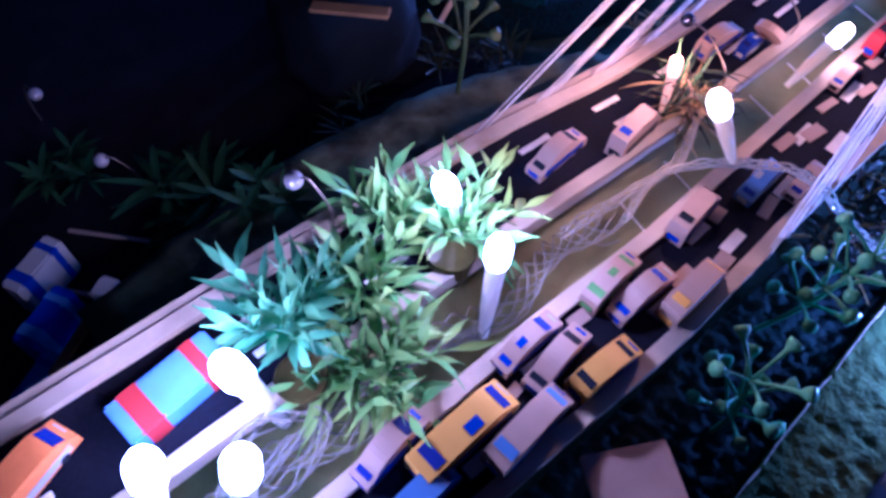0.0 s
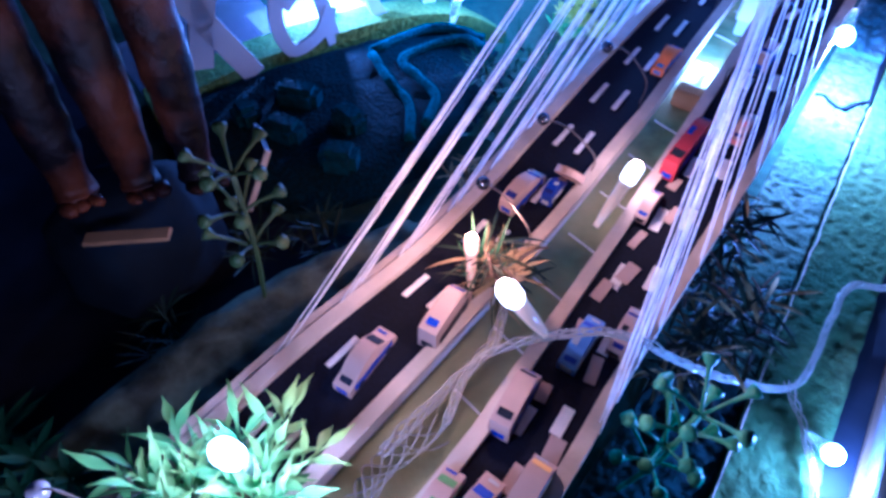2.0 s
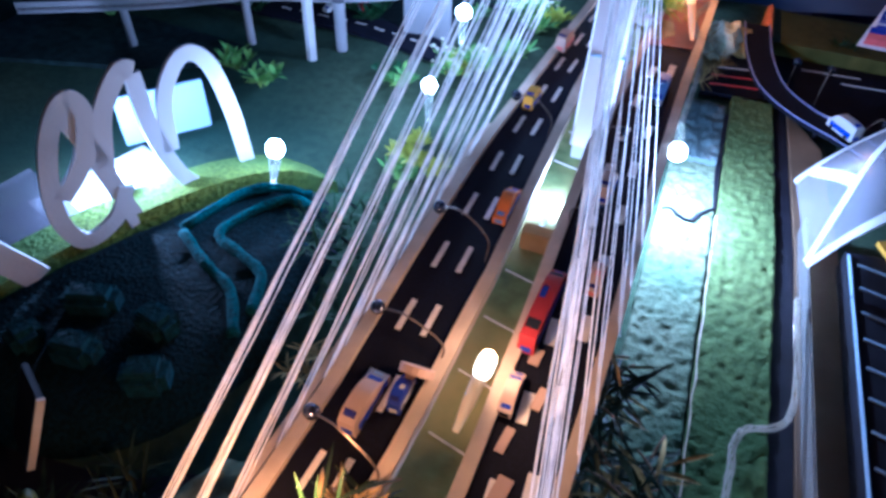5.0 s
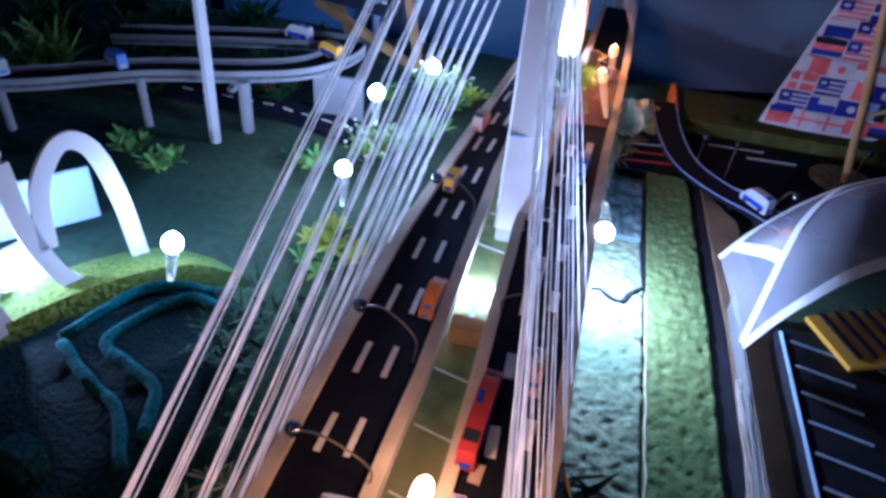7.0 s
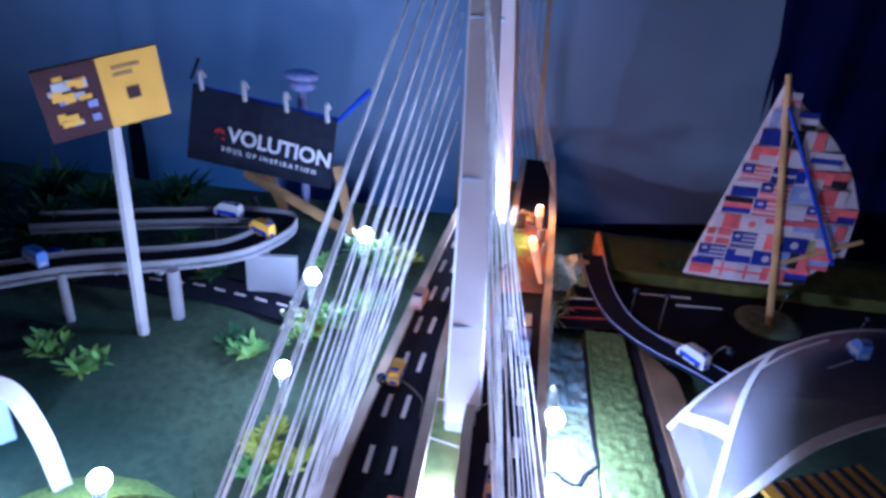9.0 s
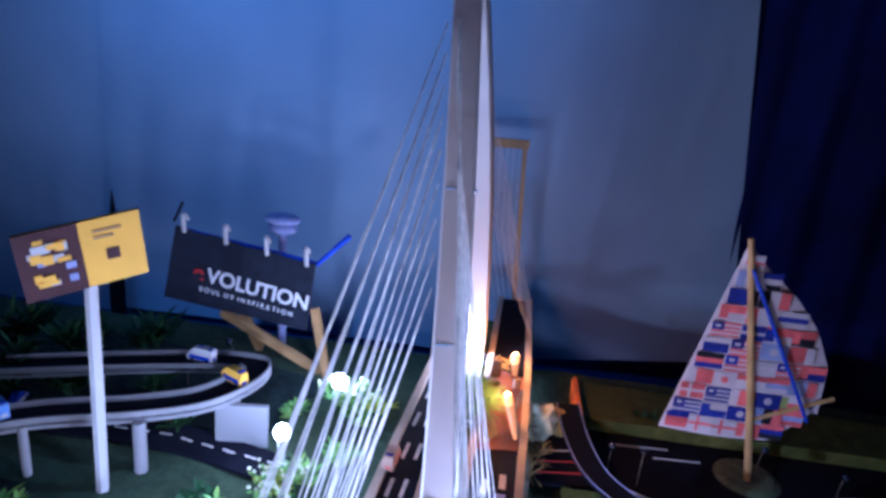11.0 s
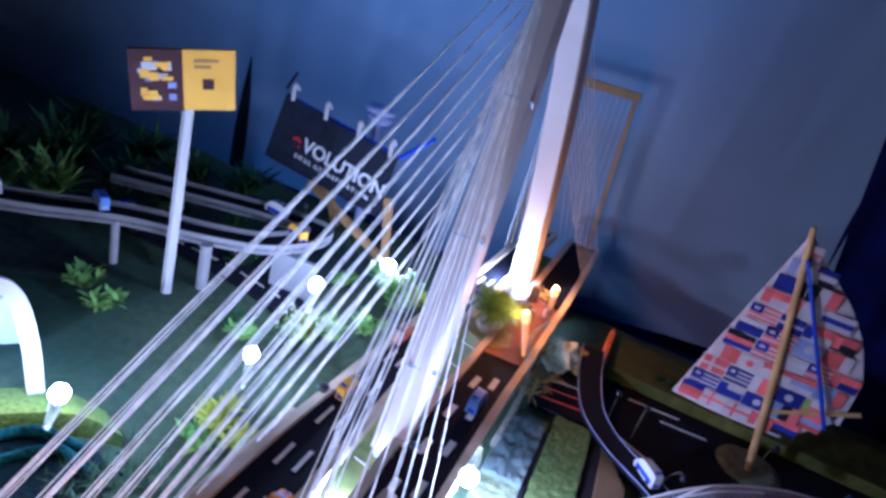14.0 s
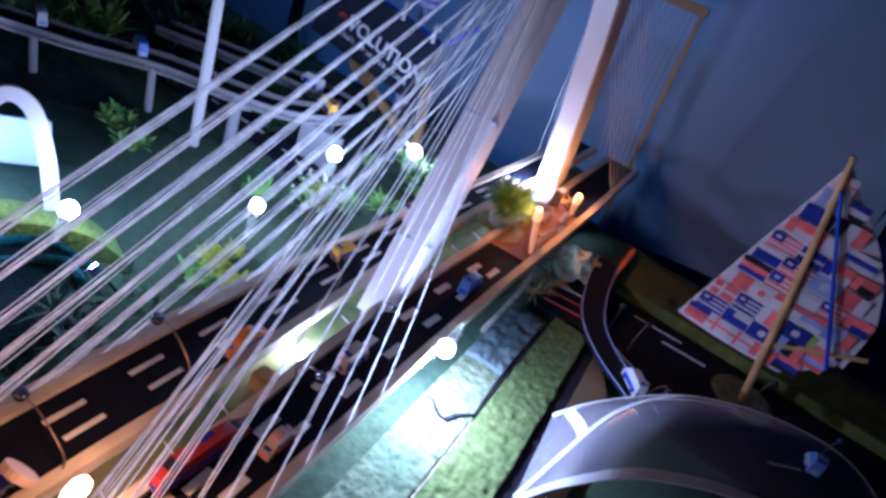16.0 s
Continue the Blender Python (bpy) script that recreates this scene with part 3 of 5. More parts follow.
def car(kind, x, y, z, turn, size, body, trim, label):
    """A small foam car: a curved back cut from a slab, printed patches along it and on its sides."""
    w, ln, h = size[0] * 0.70, size[1] * 1.10, size[2] * 1.02
    root = thing("model_car", label, "car", (x, y, z), turn, group="cars on the bridge")
    rnd = random.Random(int(abs(x * 91 + y * 37)))
    top = [p for p in curve_points([(0, py * ln, pz * h) for py, pz in CAR[kind]], 4)]
    out = [Vector((0, -0.5 * ln, 0.03))] + top + [Vector((0, 0.5 * ln, 0.03))]
    bm = bmesh.new()
    rows = [[bm.verts.new((sx * w / 2 * (1.0 if p.z < 0.6 * h else 0.93), p.y, p.z)) for p in out] for sx in (-1, 1)]
    bm.faces.new(rows[0])
    bm.faces.new(rows[1][::-1])
    for k in range(len(out)):
        j = (k + 1) % len(out)
        bm.faces.new((rows[0][j], rows[0][k], rows[1][k], rows[1][j]))
    bmesh.ops.recalc_face_normals(bm, faces=bm.faces)
    part("body", bm, body, root)

    def over(name, a, b, width, shift, material, lab):
        """A printed patch that follows the curved back from a to b."""
        seg = top[a:b + 1]
        lift = Vector((0, 0, 0.007))
        part(name, band(bmesh.new(), [p + lift + Vector((shift - width / 2, 0, 0)) for p in seg], [p + lift + Vector((shift + width / 2, 0, 0)) for p in seg], 0.012), material, root, lab)

    glass = rnd.choice(["blue", "navy", "navy", "ink"]) if trim in ("white", "dark", "pink", "blue") else trim
    over("windscreen", 13, 16, w * 0.78, 0, glass, "printed windscreen")
    over("rear_window", 2, 4, w * rnd.uniform(0.55, 0.8), 0, glass, "printed rear window")
    if rnd.random() < 0.3:
        over("roof_patch", 7, 9, w * 0.34, w * rnd.uniform(-0.2, 0.2), trim, "printed roof patch")
    over("bonnet_patch", 18, 19, w * 0.5, w * rnd.uniform(-0.15, 0.15), rnd.choice(["blue", "white", trim]), "printed bonnet patch")
    for sx in (-1, 1):
        part("side_strip", boxed((sx * w * 0.5, 0.0, 0.34 * h), (0.012, ln * 0.8, h * 0.30), bevel=0.004), trim, root, "coloured printed strip")
        for wy in (-0.28, 0.30):
            part("wheel_disc", tube(bmesh.new(), [(sx * (w * 0.5 - 0.01), wy * ln, 0.10 * h + 0.03), (sx * (w * 0.5 + 0.012), wy * ln, 0.10 * h + 0.03)], 0.055, 9), "dark", root, "dark drawn wheel")
    part("tail_strip", boxed((0, -0.5 * ln, 0.28 * h), (w * 0.6, 0.014, h * 0.22)), trim, root, "coloured printed strip")
    return root


for row in (
        ("van", 1.93, -10.35, 0, (0.50, 1.10, 0.44), "yellow", "blue", "yellow model van with dark blue printed stripes"),
        ("van", 2.33, -9.85, 2, (0.42, 0.95, 0.42), "cream", "lightblue", "cream foam model van with a light blue side"),
        ("hatch", 2.42, -8.75, -4, (0.40, 0.80, 0.38), "yellow", "blue", "yellow and blue printed model car"),
        ("saloon", 2.02, -9.05, 5, (0.36, 0.82, 0.40), "cream", "blue", "cream model car with blue printed windows"),
        ("saloon", 1.68, -9.15, 0, (0.34, 0.80, 0.36), "cream", "blue", "cream model car with blue printed windows"),
        ("hatch", 1.78, -7.85, 3, (0.36, 0.82, 0.38), "cream", "green", "cream model car with a dark green back"),
        ("saloon", 2.13, -7.70, -3, (0.36, 0.86, 0.38), "cream", "blue", "cream model car with blue printed windows"),
        ("van", 2.50, -7.25, 0, (0.40, 0.90, 0.40), "cream", "yellow", "cream and yellow printed model van"),
        ("van", 1.86, -6.30, 4, (0.38, 0.80, 0.42), "cream", "blue", "cream model van with a blue printed badge"),
        ("saloon", 2.12, -5.05, 0, (0.34, 0.78, 0.34), "lightblue", "white", "light blue and white model car"),
        ("saloon", 2.52, -4.55, 0, (0.32, 0.70, 0.34), "cream", "dark", "cream model car under the fallen foliage"),
        ("saloon", 1.55, -10.95, 6, (0.36, 0.8, 0.38), "cream", "blue", "cream model car with blue printed windows"),
        ("van", 2.1, -11.1, 2, (0.40, 0.8, 0.40), "lightblue", "blue", "light blue model van with printed windows"),
        ("saloon", 0.10, -6.85, 2, (0.36, 0.86, 0.36), "cream", "blue", "cream model car with blue printed windows"),
        ("van", 0.52, -5.75, 4, (0.38, 0.84, 0.46), "cream", "dark", "plain cream foam model van"),
        ("hatch", 0.14, -3.05, -3, (0.36, 0.86, 0.38), "cream", "blue", "cream model van with a small blue badge"),
        ("hatch", 0.52, -2.75, 0, (0.26, 0.50, 0.30), "blue", "white", "small dark blue model car"),
        ("saloon", 0.66, 1.45, -2, (0.32, 0.82, 0.34), "orange", "lightblue", "orange and light blue model car"),
        ("van", 0.12, 4.95, -4, (0.30, 0.55, 0.36), "yellow", "blue", "yellow and blue model van"),
        ("van", 0.14, 7.7, -6, (0.36, 0.60, 0.40), "cream", "pink", "cream model van with a pink badge"),
        ("van", 1.86, -0.65, -3, (0.36, 1.45, 0.42), "red", "blue", "long red model lorry with a blue and white tail"),
        ("van", 2.16, 2.55, -4, (0.34, 0.60, 0.42), "cream", "blue", "cream and blue model van"),
        ("saloon", 2.45, 0.3, 0, (0.30, 0.60, 0.34), "cream", "pink", "small cream model car with a pink strip"),
        ("van", 2.58, 6.5, -4, (0.36, 0.62, 0.42), "lightblue", "blue", "light blue model van"),
        ("saloon", 1.85, -2.2, 0, (0.28, 0.62, 0.30), "cream", "dark", "plain cream model car"),
        ("van", -0.45, -13.6, 20, (0.45, 1.0, 0.35), "orange", "white", "orange foam vehicle at the road edge")):
    kind, x, y, turn, size, body, trim, label = row
    car(kind, x, y, along(LEVEL, y) + 0.004, turn, size, body, trim, label)

# bus-like boxes and a stick left of the road's near end
def pack(x, y, z, turn, size, a, b, label):
    root = thing("model_bus", label, "bus", (x, y, z), turn, group="buses beside the road")
    part("body", boxed((0, 0, size[2] / 2), size, bevel=0.03), a, root)
    part("stripe", boxed((0, -size[1] * 0.28, size[2] / 2), (size[0] + 0.012, size[1] * 0.22, size[2] + 0.012), bevel=0.02), b, root, "coloured printed band")
    part("stripe", boxed((0, size[1] * 0.30, size[2] / 2), (size[0] + 0.012, size[1] * 0.16, size[2] + 0.012), bevel=0.02), b, root, "coloured printed band")


pack(-0.30, -12.15, 2.03, 4, (0.5, 1.15, 0.32), "lightblue", "red", "light blue and red printed card vehicle")
pack(-3.75, -12.6, 0.1, 24, (0.30, 0.85, 0.7), "white", "blue", "white and blue card bus")
pack(-2.95, -12.85, 0.1, 26, (0.30, 0.85, 0.7), "blue", "lightblue", "dark blue card bus")
pack(-2.2, -13.3, 0.1, 28, (0.30, 0.75, 0.7), "lightblue", "blue", "light blue card bus with blue bands")
root = thing("wooden_stick", "pale wooden stick with a white head", "stick", (-2.45, -12.35, 0.2), 30)
part("shaft", boxed((0, -0.35, 0.75), (0.12, 1.1, 0.1), bevel=0.02), "wood", root)
part("head", boxed((0, 0.30, 0.75), (0.28, 0.32, 0.24), bevel=0.04), "white", root, "white head")
part("post", boxed((0, 0.0, 0.35), (0.1, 0.1, 0.75)), "wood", root)
root = thing("paper_disc", "pale round paper disc leaning on the road", "disc", (0.62, -2.45, 1.5), 0)
part("disc", tube(bmesh.new(), [(0, -0.06, 0.25), (0, 0.03, 0.32)], 0.24, 18), "cream", root)
part("stub", boxed((-0.08, -0.2, 0.1), (0.12, 0.3, 0.2)), "cream", root)

# ---- pin lamps ----
def pin_lamp(ball_at, foot, label="bead-headed pin bent into a model street lamp"):
    b, f = Vector(ball_at), Vector(foot)
    root = thing("street_lamp", label, "street lamp", foot, group="pin street lamps")
    part("bead", ball(bmesh.new(), b - f, 0.105, u=16, v=12), "pearl" if b.y < -9 else "pin", root, "shiny round bead", smooth=True)
    mid = (b + f) / 2
    mid.z = max(b.z, f.z) + 0.05
    part("stem", tube(bmesh.new(), [p - f for p in curve_points([b, b.lerp(mid, 0.9) + Vector((0, 0, 0.02)), Vector((f.x, f.y, (b.z + f.z) / 2 + 0.1)), f], 6)], 0.014, 6), "steel", root)


for b, f in (((-0.20, -1.90, 2.1), (0.78, -2.0, 1.5)), ((-0.11, 0.18, 2.3), (0.72, 0.1, 1.5)), ((-0.18, -3.75, 2.2), (0.75, -4.0, 1.55)), ((0.0, 4.0, 2.2), (0.75, 3.9, 1.5)),
             ((2.2, 1.5, 1.95), (1.75, 1.5, 1.5)), ((2.1, 3.9, 2.0), (1.75, 3.9, 1.5)), ((-1.05, -10.0, 2.95), (-0.75, -9.8, 1.95)), ((-4.6, -11.1, 0.9), (-4.3, -10.8, 0.0)),
             ((-6.4, -11.2, 0.9), (-6.8, -11.3, 0.0)), ((5.6, 10.6, 0.9), (5.6, 10.7, 0)), ((6.4, 10.5, 0.9), (6.3, 10.2, 0)), ((9.9, 11.6, 0.8), (9.7, 11.4, 0)), ((7.5, 8.3, 0.9), (7.2, 8.5, 0)),
             ((-5.6, 12.3, 1.5), (-5.2, 11.8, 0.9)), ((-6.6, 11.8, 1.2), (-6.7, 11.9, 0.1)), ((11.7, 10.8, 0.8), (11.6, 10.8, 0))):
    pin_lamp(b, f)


# ---- plants ----
def blade(bm, base, ahead, length, width, droop=0.3, fold=0.15):
    """One tapering leaf of eight triangles, bent downward."""
    a = Vector(ahead).normalized()
    side = a.cross(Vector((0, 0, 1)))
    side = side.normalized() if side.length > 0.01 else Vector((1, 0, 0))
    up = side.cross(a)
    mids, lefts, rights = [], [], []
    for k, w in enumerate((0.25, 0.8, 1.0, 0.7, 0.0)):
        t = k / 4
        c = Vector(base) + a * length * t - Vector((0, 0, 1)) * droop * length * t * t
        mids.append(bm.verts.new(c - up * fold * width * w))
        lefts.append(bm.verts.new(c - side * width * w * 0.5))
        rights.append(bm.verts.new(c + side * width * w * 0.5))
    for k in range(4):
        bm.faces.new((lefts[k], mids[k], mids[k + 1], lefts[k + 1]))
        bm.faces.new((mids[k], rights[k], rights[k + 1], mids[k + 1]))


def spiky(name, label, place, leaves, length, width, material, up=0.5, stems=3, seed=0, group="", spread=0.2):
    """A plant of sprays: each stem carries a fan of narrow leaves."""
    rnd = random.Random(seed)
    root = thing(name, label, "plant", place, group=group)
    st = bmesh.new()
    for s in range(stems):
        q = 2 * math.pi * s / stems + rnd.random()
        tip = Vector((math.cos(q) * spread, math.sin(q) * spread, length * (0.25 + 0.45 * rnd.random())))
        tube(st, [(0, 0, 0), tip * 0.5 + Vector((0, 0, 0.05)), tip], 0.025, 5)
        bm = bmesh.new()
        for k in range(leaves):
            a = 2 * math.pi * k / leaves + rnd.random() * 0.5
            e = up + rnd.uniform(-0.45, 0.6)
            blade(bm, tip * rnd.uniform(0.6, 1.0), (math.cos(a), math.sin(a), e), length * rnd.uniform(0.6, 1.05), width * rnd.uniform(0.7, 1.15), rnd.uniform(0.05, 0.45))
        part("leaf_spray", bm, material, root, smooth=True)
    part("stem", st, material, root)
    return root


def lance(bm, base, ahead, length, width, droop=0.25, twist=0.0):
    """A leaf that is broad in its middle and drawn out to a narrow tip."""
    a = Vector(ahead).normalized()
    side = a.cross(Vector((0, 0, 1)))
    side = side.normalized() if side.length > 0.01 else Vector((1, 0, 0))
    side = (Matrix.Rotation(twist, 3, a) @ side).normalized()
    up = side.cross(a)
    rows = []
    for t, w in ((0, 0.14), (0.18, 0.30), (0.38, 0.92), (0.52, 1.0), (0.68, 0.62), (0.82, 0.24), (0.94, 0.15), (1.0, 0.05)):
        c = Vector(base) + a * length * t + (up * 0.10 * math.sin(3.0 * t) - Vector((0, 0, droop * t * t))) * length
        rows.append([bm.verts.new(c - side * width * w / 2), bm.verts.new(c - up * 0.16 * width * w), bm.verts.new(c + side * width * w / 2)])
    for p, q in zip(rows, rows[1:]):
        for k in range(2):
            bm.faces.new((p[k], p[k + 1], q[k + 1], q[k]))


def fingered(label, place, stems, height, spread, length, width, material, lean=(0, 0), seed=0):
    """A plastic plant: curved stems, each with lance-shaped leaves set along its upper half."""
    rnd = random.Random(seed)
    root = thing("potted_plant", label, "plant", place, group="plastic plants")
    for n in range(stems):
        q = 2 * math.pi * n / stems + rnd.uniform(-0.5, 0.5)
        sp = spread * rnd.uniform(0.45, 1.1)
        tip = Vector((math.cos(q) * sp + lean[0], math.sin(q) * sp + lean[1], height * rnd.uniform(0.55, 1.0)))
        line = curve_points([(0, 0, 0), (tip.x * 0.25, tip.y * 0.25, tip.z * 0.55), tip], 6)
        stem = part("stem", tube(bmesh.new(), line, [0.030 - 0.016 * k / (len(line) - 1) for k in range(len(line))], 5), material, root, smooth=True)
        bm = bmesh.new()
        count = rnd.randint(9, 12)
        for k in range(count):
            t = 0.42 + 0.58 * k / (count - 1)
            f = t * (len(line) - 1)
            i = min(int(f), len(line) - 2)
            at0 = line[i].lerp(line[i + 1], f - i)
            ahead = (line[i + 1] - line[i]).normalized()
            side = ahead.orthogonal().normalized()
            side = Matrix.Rotation(2.4 * k + rnd.uniform(-0.5, 0.5), 3, ahead) @ side
            way = ahead * (1.0 if k == count - 1 else 0.55) + side * (0.05 if k == count - 1 else 0.85) + Vector((0, 0, 0.15))
            lance(bm, at0, way, length * rnd.uniform(0.65, 1.1), width * rnd.uniform(0.8, 1.2), rnd.uniform(0.0, 0.3), rnd.uniform(-0.9, 0.9))
        part("leaf_spray", bm, material, root, smooth=True)
    return root


def strap_heap(label, place, reach, count, length, width, material, seed, rise=0.5):
    """A heap of long dry strap leaves lying over one another."""
    rnd = random.Random(seed)
    root = thing("dry_foliage", label, "foliage", place, group="dry foliage beside the bridge")
    for c in range(5):
        bm = bmesh.new()
        for k in range(count // 5):
            b = (rnd.uniform(-1, 1) * reach[0], rnd.uniform(-1, 1) * reach[1], rnd.random() * rise)
            a = rnd.uniform(0, 2 * math.pi)
            blade(bm, b, (math.cos(a), math.sin(a), rnd.uniform(-0.1, 0.75)), length * rnd.uniform(0.5, 1.15), width * rnd.uniform(0.5, 1.3), rnd.uniform(0.1, 0.6), 0.25)
        part("leaf_bunch", bm, material if c else "straw", root, smooth=True)
    bm = bmesh.new()
    for k in range(7):
        b = Vector((rnd.uniform(-1, 1) * reach[0], rnd.uniform(-1, 1) * reach[1], rnd.random() * rise))
        d = Vector((rnd.uniform(-1, 1), rnd.uniform(-1, 1), rnd.uniform(0, 0.7))) * length * 0.5
        tube(bm, curve_points([b, b + d * 0.5 + Vector((0, 0, 0.06)), b + d], 4), 0.018, 5)
    part("twig", bm, "board", root)
    return root


def pot(place, r, h, label):
    root = thing("plant_pot", label, "pot", place)
    part("pot_body", tube(bmesh.new(), [(0, 0, 0), (0, 0, h * 0.5), (0, 0, h)], [r * 0.75, r * 0.95, r], 18, caps=True), "pot", root, smooth=False)
    part("pot_rim", tube(bmesh.new(), [(r * math.cos(a), r * math.sin(a), h) for a in np.linspace(0, 2 * math.pi, 22)], 0.018, 6), "pot", root, "pot rim")


pot((0.33, -8.98, 1.6), 0.29, 0.55, "small amber-green pot between the roads")
pot((0.42, -11.15, 1.55), 0.26, 0.6, "dark green pot between the roads")
fingered("green plastic plant with lance leaves in an amber pot", (0.26, -8.88, 2.0), 9, 0.42, 0.60, 0.66, 0.115, "leaf", (-0.16, 0.46), 1)
fingered("green plastic plant with lance leaves beside the pot", (-0.35, -9.15, 1.65), 9, 0.72, 0.55, 0.68, 0.11, "leaf", (-0.28, 0.08), 2)
fingered("blue-green plastic plant beside the pale bulbs", (-0.05, -10.95, 1.75), 10, 0.95, 0.58, 0.68, 0.11, "teal", (-0.20, 0.10), 3)
fingered("dark green plastic plant hanging over the road edge", (0.75, -10.5, 1.65), 12, 0.58, 0.68, 0.70, 0.11, "leaf", (0.12, -0.05), 4)
fingered("green plastic plant filling the gap between the pots", (-0.05, -9.95, 1.70), 11, 0.66, 0.60, 0.66, 0.11, "leaf", (-0.05, 0.05), 5)
spiky("grass_tuft", "dry straw tuft round an amber light", (0.75, -4.75, 1.5), 16, 0.75, 0.05, "straw", 0.5, 3, 6, "", 0.15)
spiky("grass_tuft", "tall dry stalks beside the amber light", (0.55, -4.9, 1.5), 8, 1.1, 0.05, "leafdark", 2.2, 2, 7, "", 0.1)
strap_heap("brown and straw-coloured dry stalks round an amber light", (0.80, -4.55, 1.5), (0.22, 0.40), 60, 0.62, 0.05, "strap", 19, 0.4)
strap_heap("upright dark stalks beside the amber light", (0.62, -4.85, 1.55), (0.10, 0.16), 25, 0.85, 0.05, "strap", 18, 0.9)
for k, (x, y, z, rx, ry, n) in enumerate(((3.05, -2.2, 0.55, 0.30, 0.55, 60), (3.45, -3.1, 0.1, 0.35, 0.5, 60), (3.0, -1.2, 0.9, 0.22, 0.45, 40), (3.75, -2.4, 0.1, 0.35, 0.6, 50), (3.3, -3.9, 0.1, 0.3, 0.4, 40))):
    strap_heap("dark dried strap leaves heaped beside the bridge", (x, y, z), (rx, ry), n, 0.95, 0.075, "strap", 20 + k, 0.6)


def pod_plant(place, height, arms, label, material="teal", seed=0):
    rnd = random.Random(seed)
    root = thing("pod_plant", label, "plant", place)
    lean = Vector((rnd.uniform(-0.2, 0.2), rnd.uniform(-0.2, 0.2), 1)) * height
    bm = tube(bmesh.new(), curve_points([(0, 0, 0), lean * 0.5 + Vector((0.08, 0, 0)), lean], 5), 0.035, 6)
    part("stem", bm, material, root)
    for k in range(arms):
        t = 0.45 + 0.55 * (k // 5) / max(1, (arms - 1) // 5)
        a = 2 * math.pi * (k % 5) / 5 + 0.6 * (k // 5) + rnd.random() * 0.3
        b = lean * t
        tip = b + Vector((math.cos(a) * 0.42, math.sin(a) * 0.42, 0.22 + 0.15 * rnd.random()))
        d = (tip - b).normalized()
        bm = tube(bmesh.new(), [b, b.lerp(tip, 0.55) + Vector((0, 0, 0.03)), tip, tip + d * 0.09, tip + d * 0.15, tip + d * 0.16], [0.022, 0.020, 0.032, 0.088, 0.095, 0.02], 8)
        part("pod", bm, material, root, smooth=True)


pod_plant((-2.0, -6.55, 1.2), 2.0, 15, "dull green plastic plant with flared pods", "pod", 1)
pod_plant((3.30, -5.75, 0.0), 2.1, 20, "blue-green plastic plant with flared pods", "teal", 2)
pod_plant((3.75, -7.4, 0.0), 1.5, 15, "blue-green plastic plant with flared pods", "teal", 3)
spiky("fern", "dark green plastic fern lying on the ground", (-3.6, -10.3, 0.1), 18, 1.0, 0.13, "leafdark", 0.25, 4, 8, "", 0.5)
spiky("fern", "grey-green moss clump on the ground", (-5.4, -11.5, 0.05), 18, 0.6, 0.10, "leafdark", 0.4, 3, 9, "", 0.4)
spiky("fern", "small fern beside the bridge road", (-2.1, -9.9, 1.2), 14, 0.6, 0.11, "leafdark", 0.4, 3, 10, "", 0.3)
for k, (x, y, ln, mm) in enumerate(((-2.3, 4.0, 0.6, "lime"), (-1.7, 3.7, 0.5, "lime"), (-2.1, 3.2, 0.45, "leaf"), (-1.4, 9.3, 0.6, "leaf"), (-2.2, 8.4, 0.55, "leaf"), (-2.6, 8.0, 0.5, "lime"), (-1.9, 11.8, 0.8, "leaf"),
                                    (-1.3, 11.2, 0.6, "leaf"), (-0.9, 11.9, 0.6, "lime"), (-3.7, 6.8, 0.5, "leaf"), (-4.2, 7.1, 0.45, "leafdark"), (-6.9, 5.5, 0.55, "leaf"), (-8.0, 5.9, 0.6, "leaf"), (-7.4, 11.3, 0.7, "leafdark"),
                                    (-3.2, 11.2, 0.5, "leaf"), (-5.9, 9.9, 0.6, "leafdark"), (-6.8, 10.3, 0.6, "leafdark"), (-9.3, 8.9, 0.7, "leafdark"), (7.0, 13.3, 0.6, "leafdark"))):
    spiky("shrub", "small green plastic shrub on the grass" if mm != "lime" else "yellow-green plastic shrub on the grass", (x, y, 0.0), 13, ln, 0.12, mm, 0.9, 4, 40 + k, "shrubs on the grass", 0.3)
for k, (x, y, ln) in enumerate(((-13.0, 7.0, 1.7), (-12.0, 8.3, 1.5), (-11.2, 10.4, 1.4), (-13.4, 10.2, 1.8), (-10.2, 12.2, 1.4), (-12.4, 12.6, 1.6), (-8.6, 13.4, 1.3), (-14.5, 8.4, 1.6), (-9.5, 10.6, 1.2), (-14.8, 12.0, 1.7))):
    spiky("bush", "dark green grassy bush behind the ramp", (x, y, 0.0), 20, ln, 0.16, "leaf" if k < 2 else "leafdark", 1.1, 5, 70 + k, "bushes behind the ramp", 0.5)
spiky("potted_plant", "round bright green grass plant in a pale wooden pot", (1.80, 9.85, 1.74), 90, 0.95, 0.04, "leafbright", 0.75, 7, 90, "", 0.20)
root = thing("plant_pot", "small pale wooden pot on the far roadway", "pot", (1.75, 9.85, 1.51))
part("pot_body", tube(bmesh.new(), [(0, 0, 0), (0, 0, 0.2), (0, 0, 0.26)], [0.30, 0.36, 0.34], 12), "kerb", root)
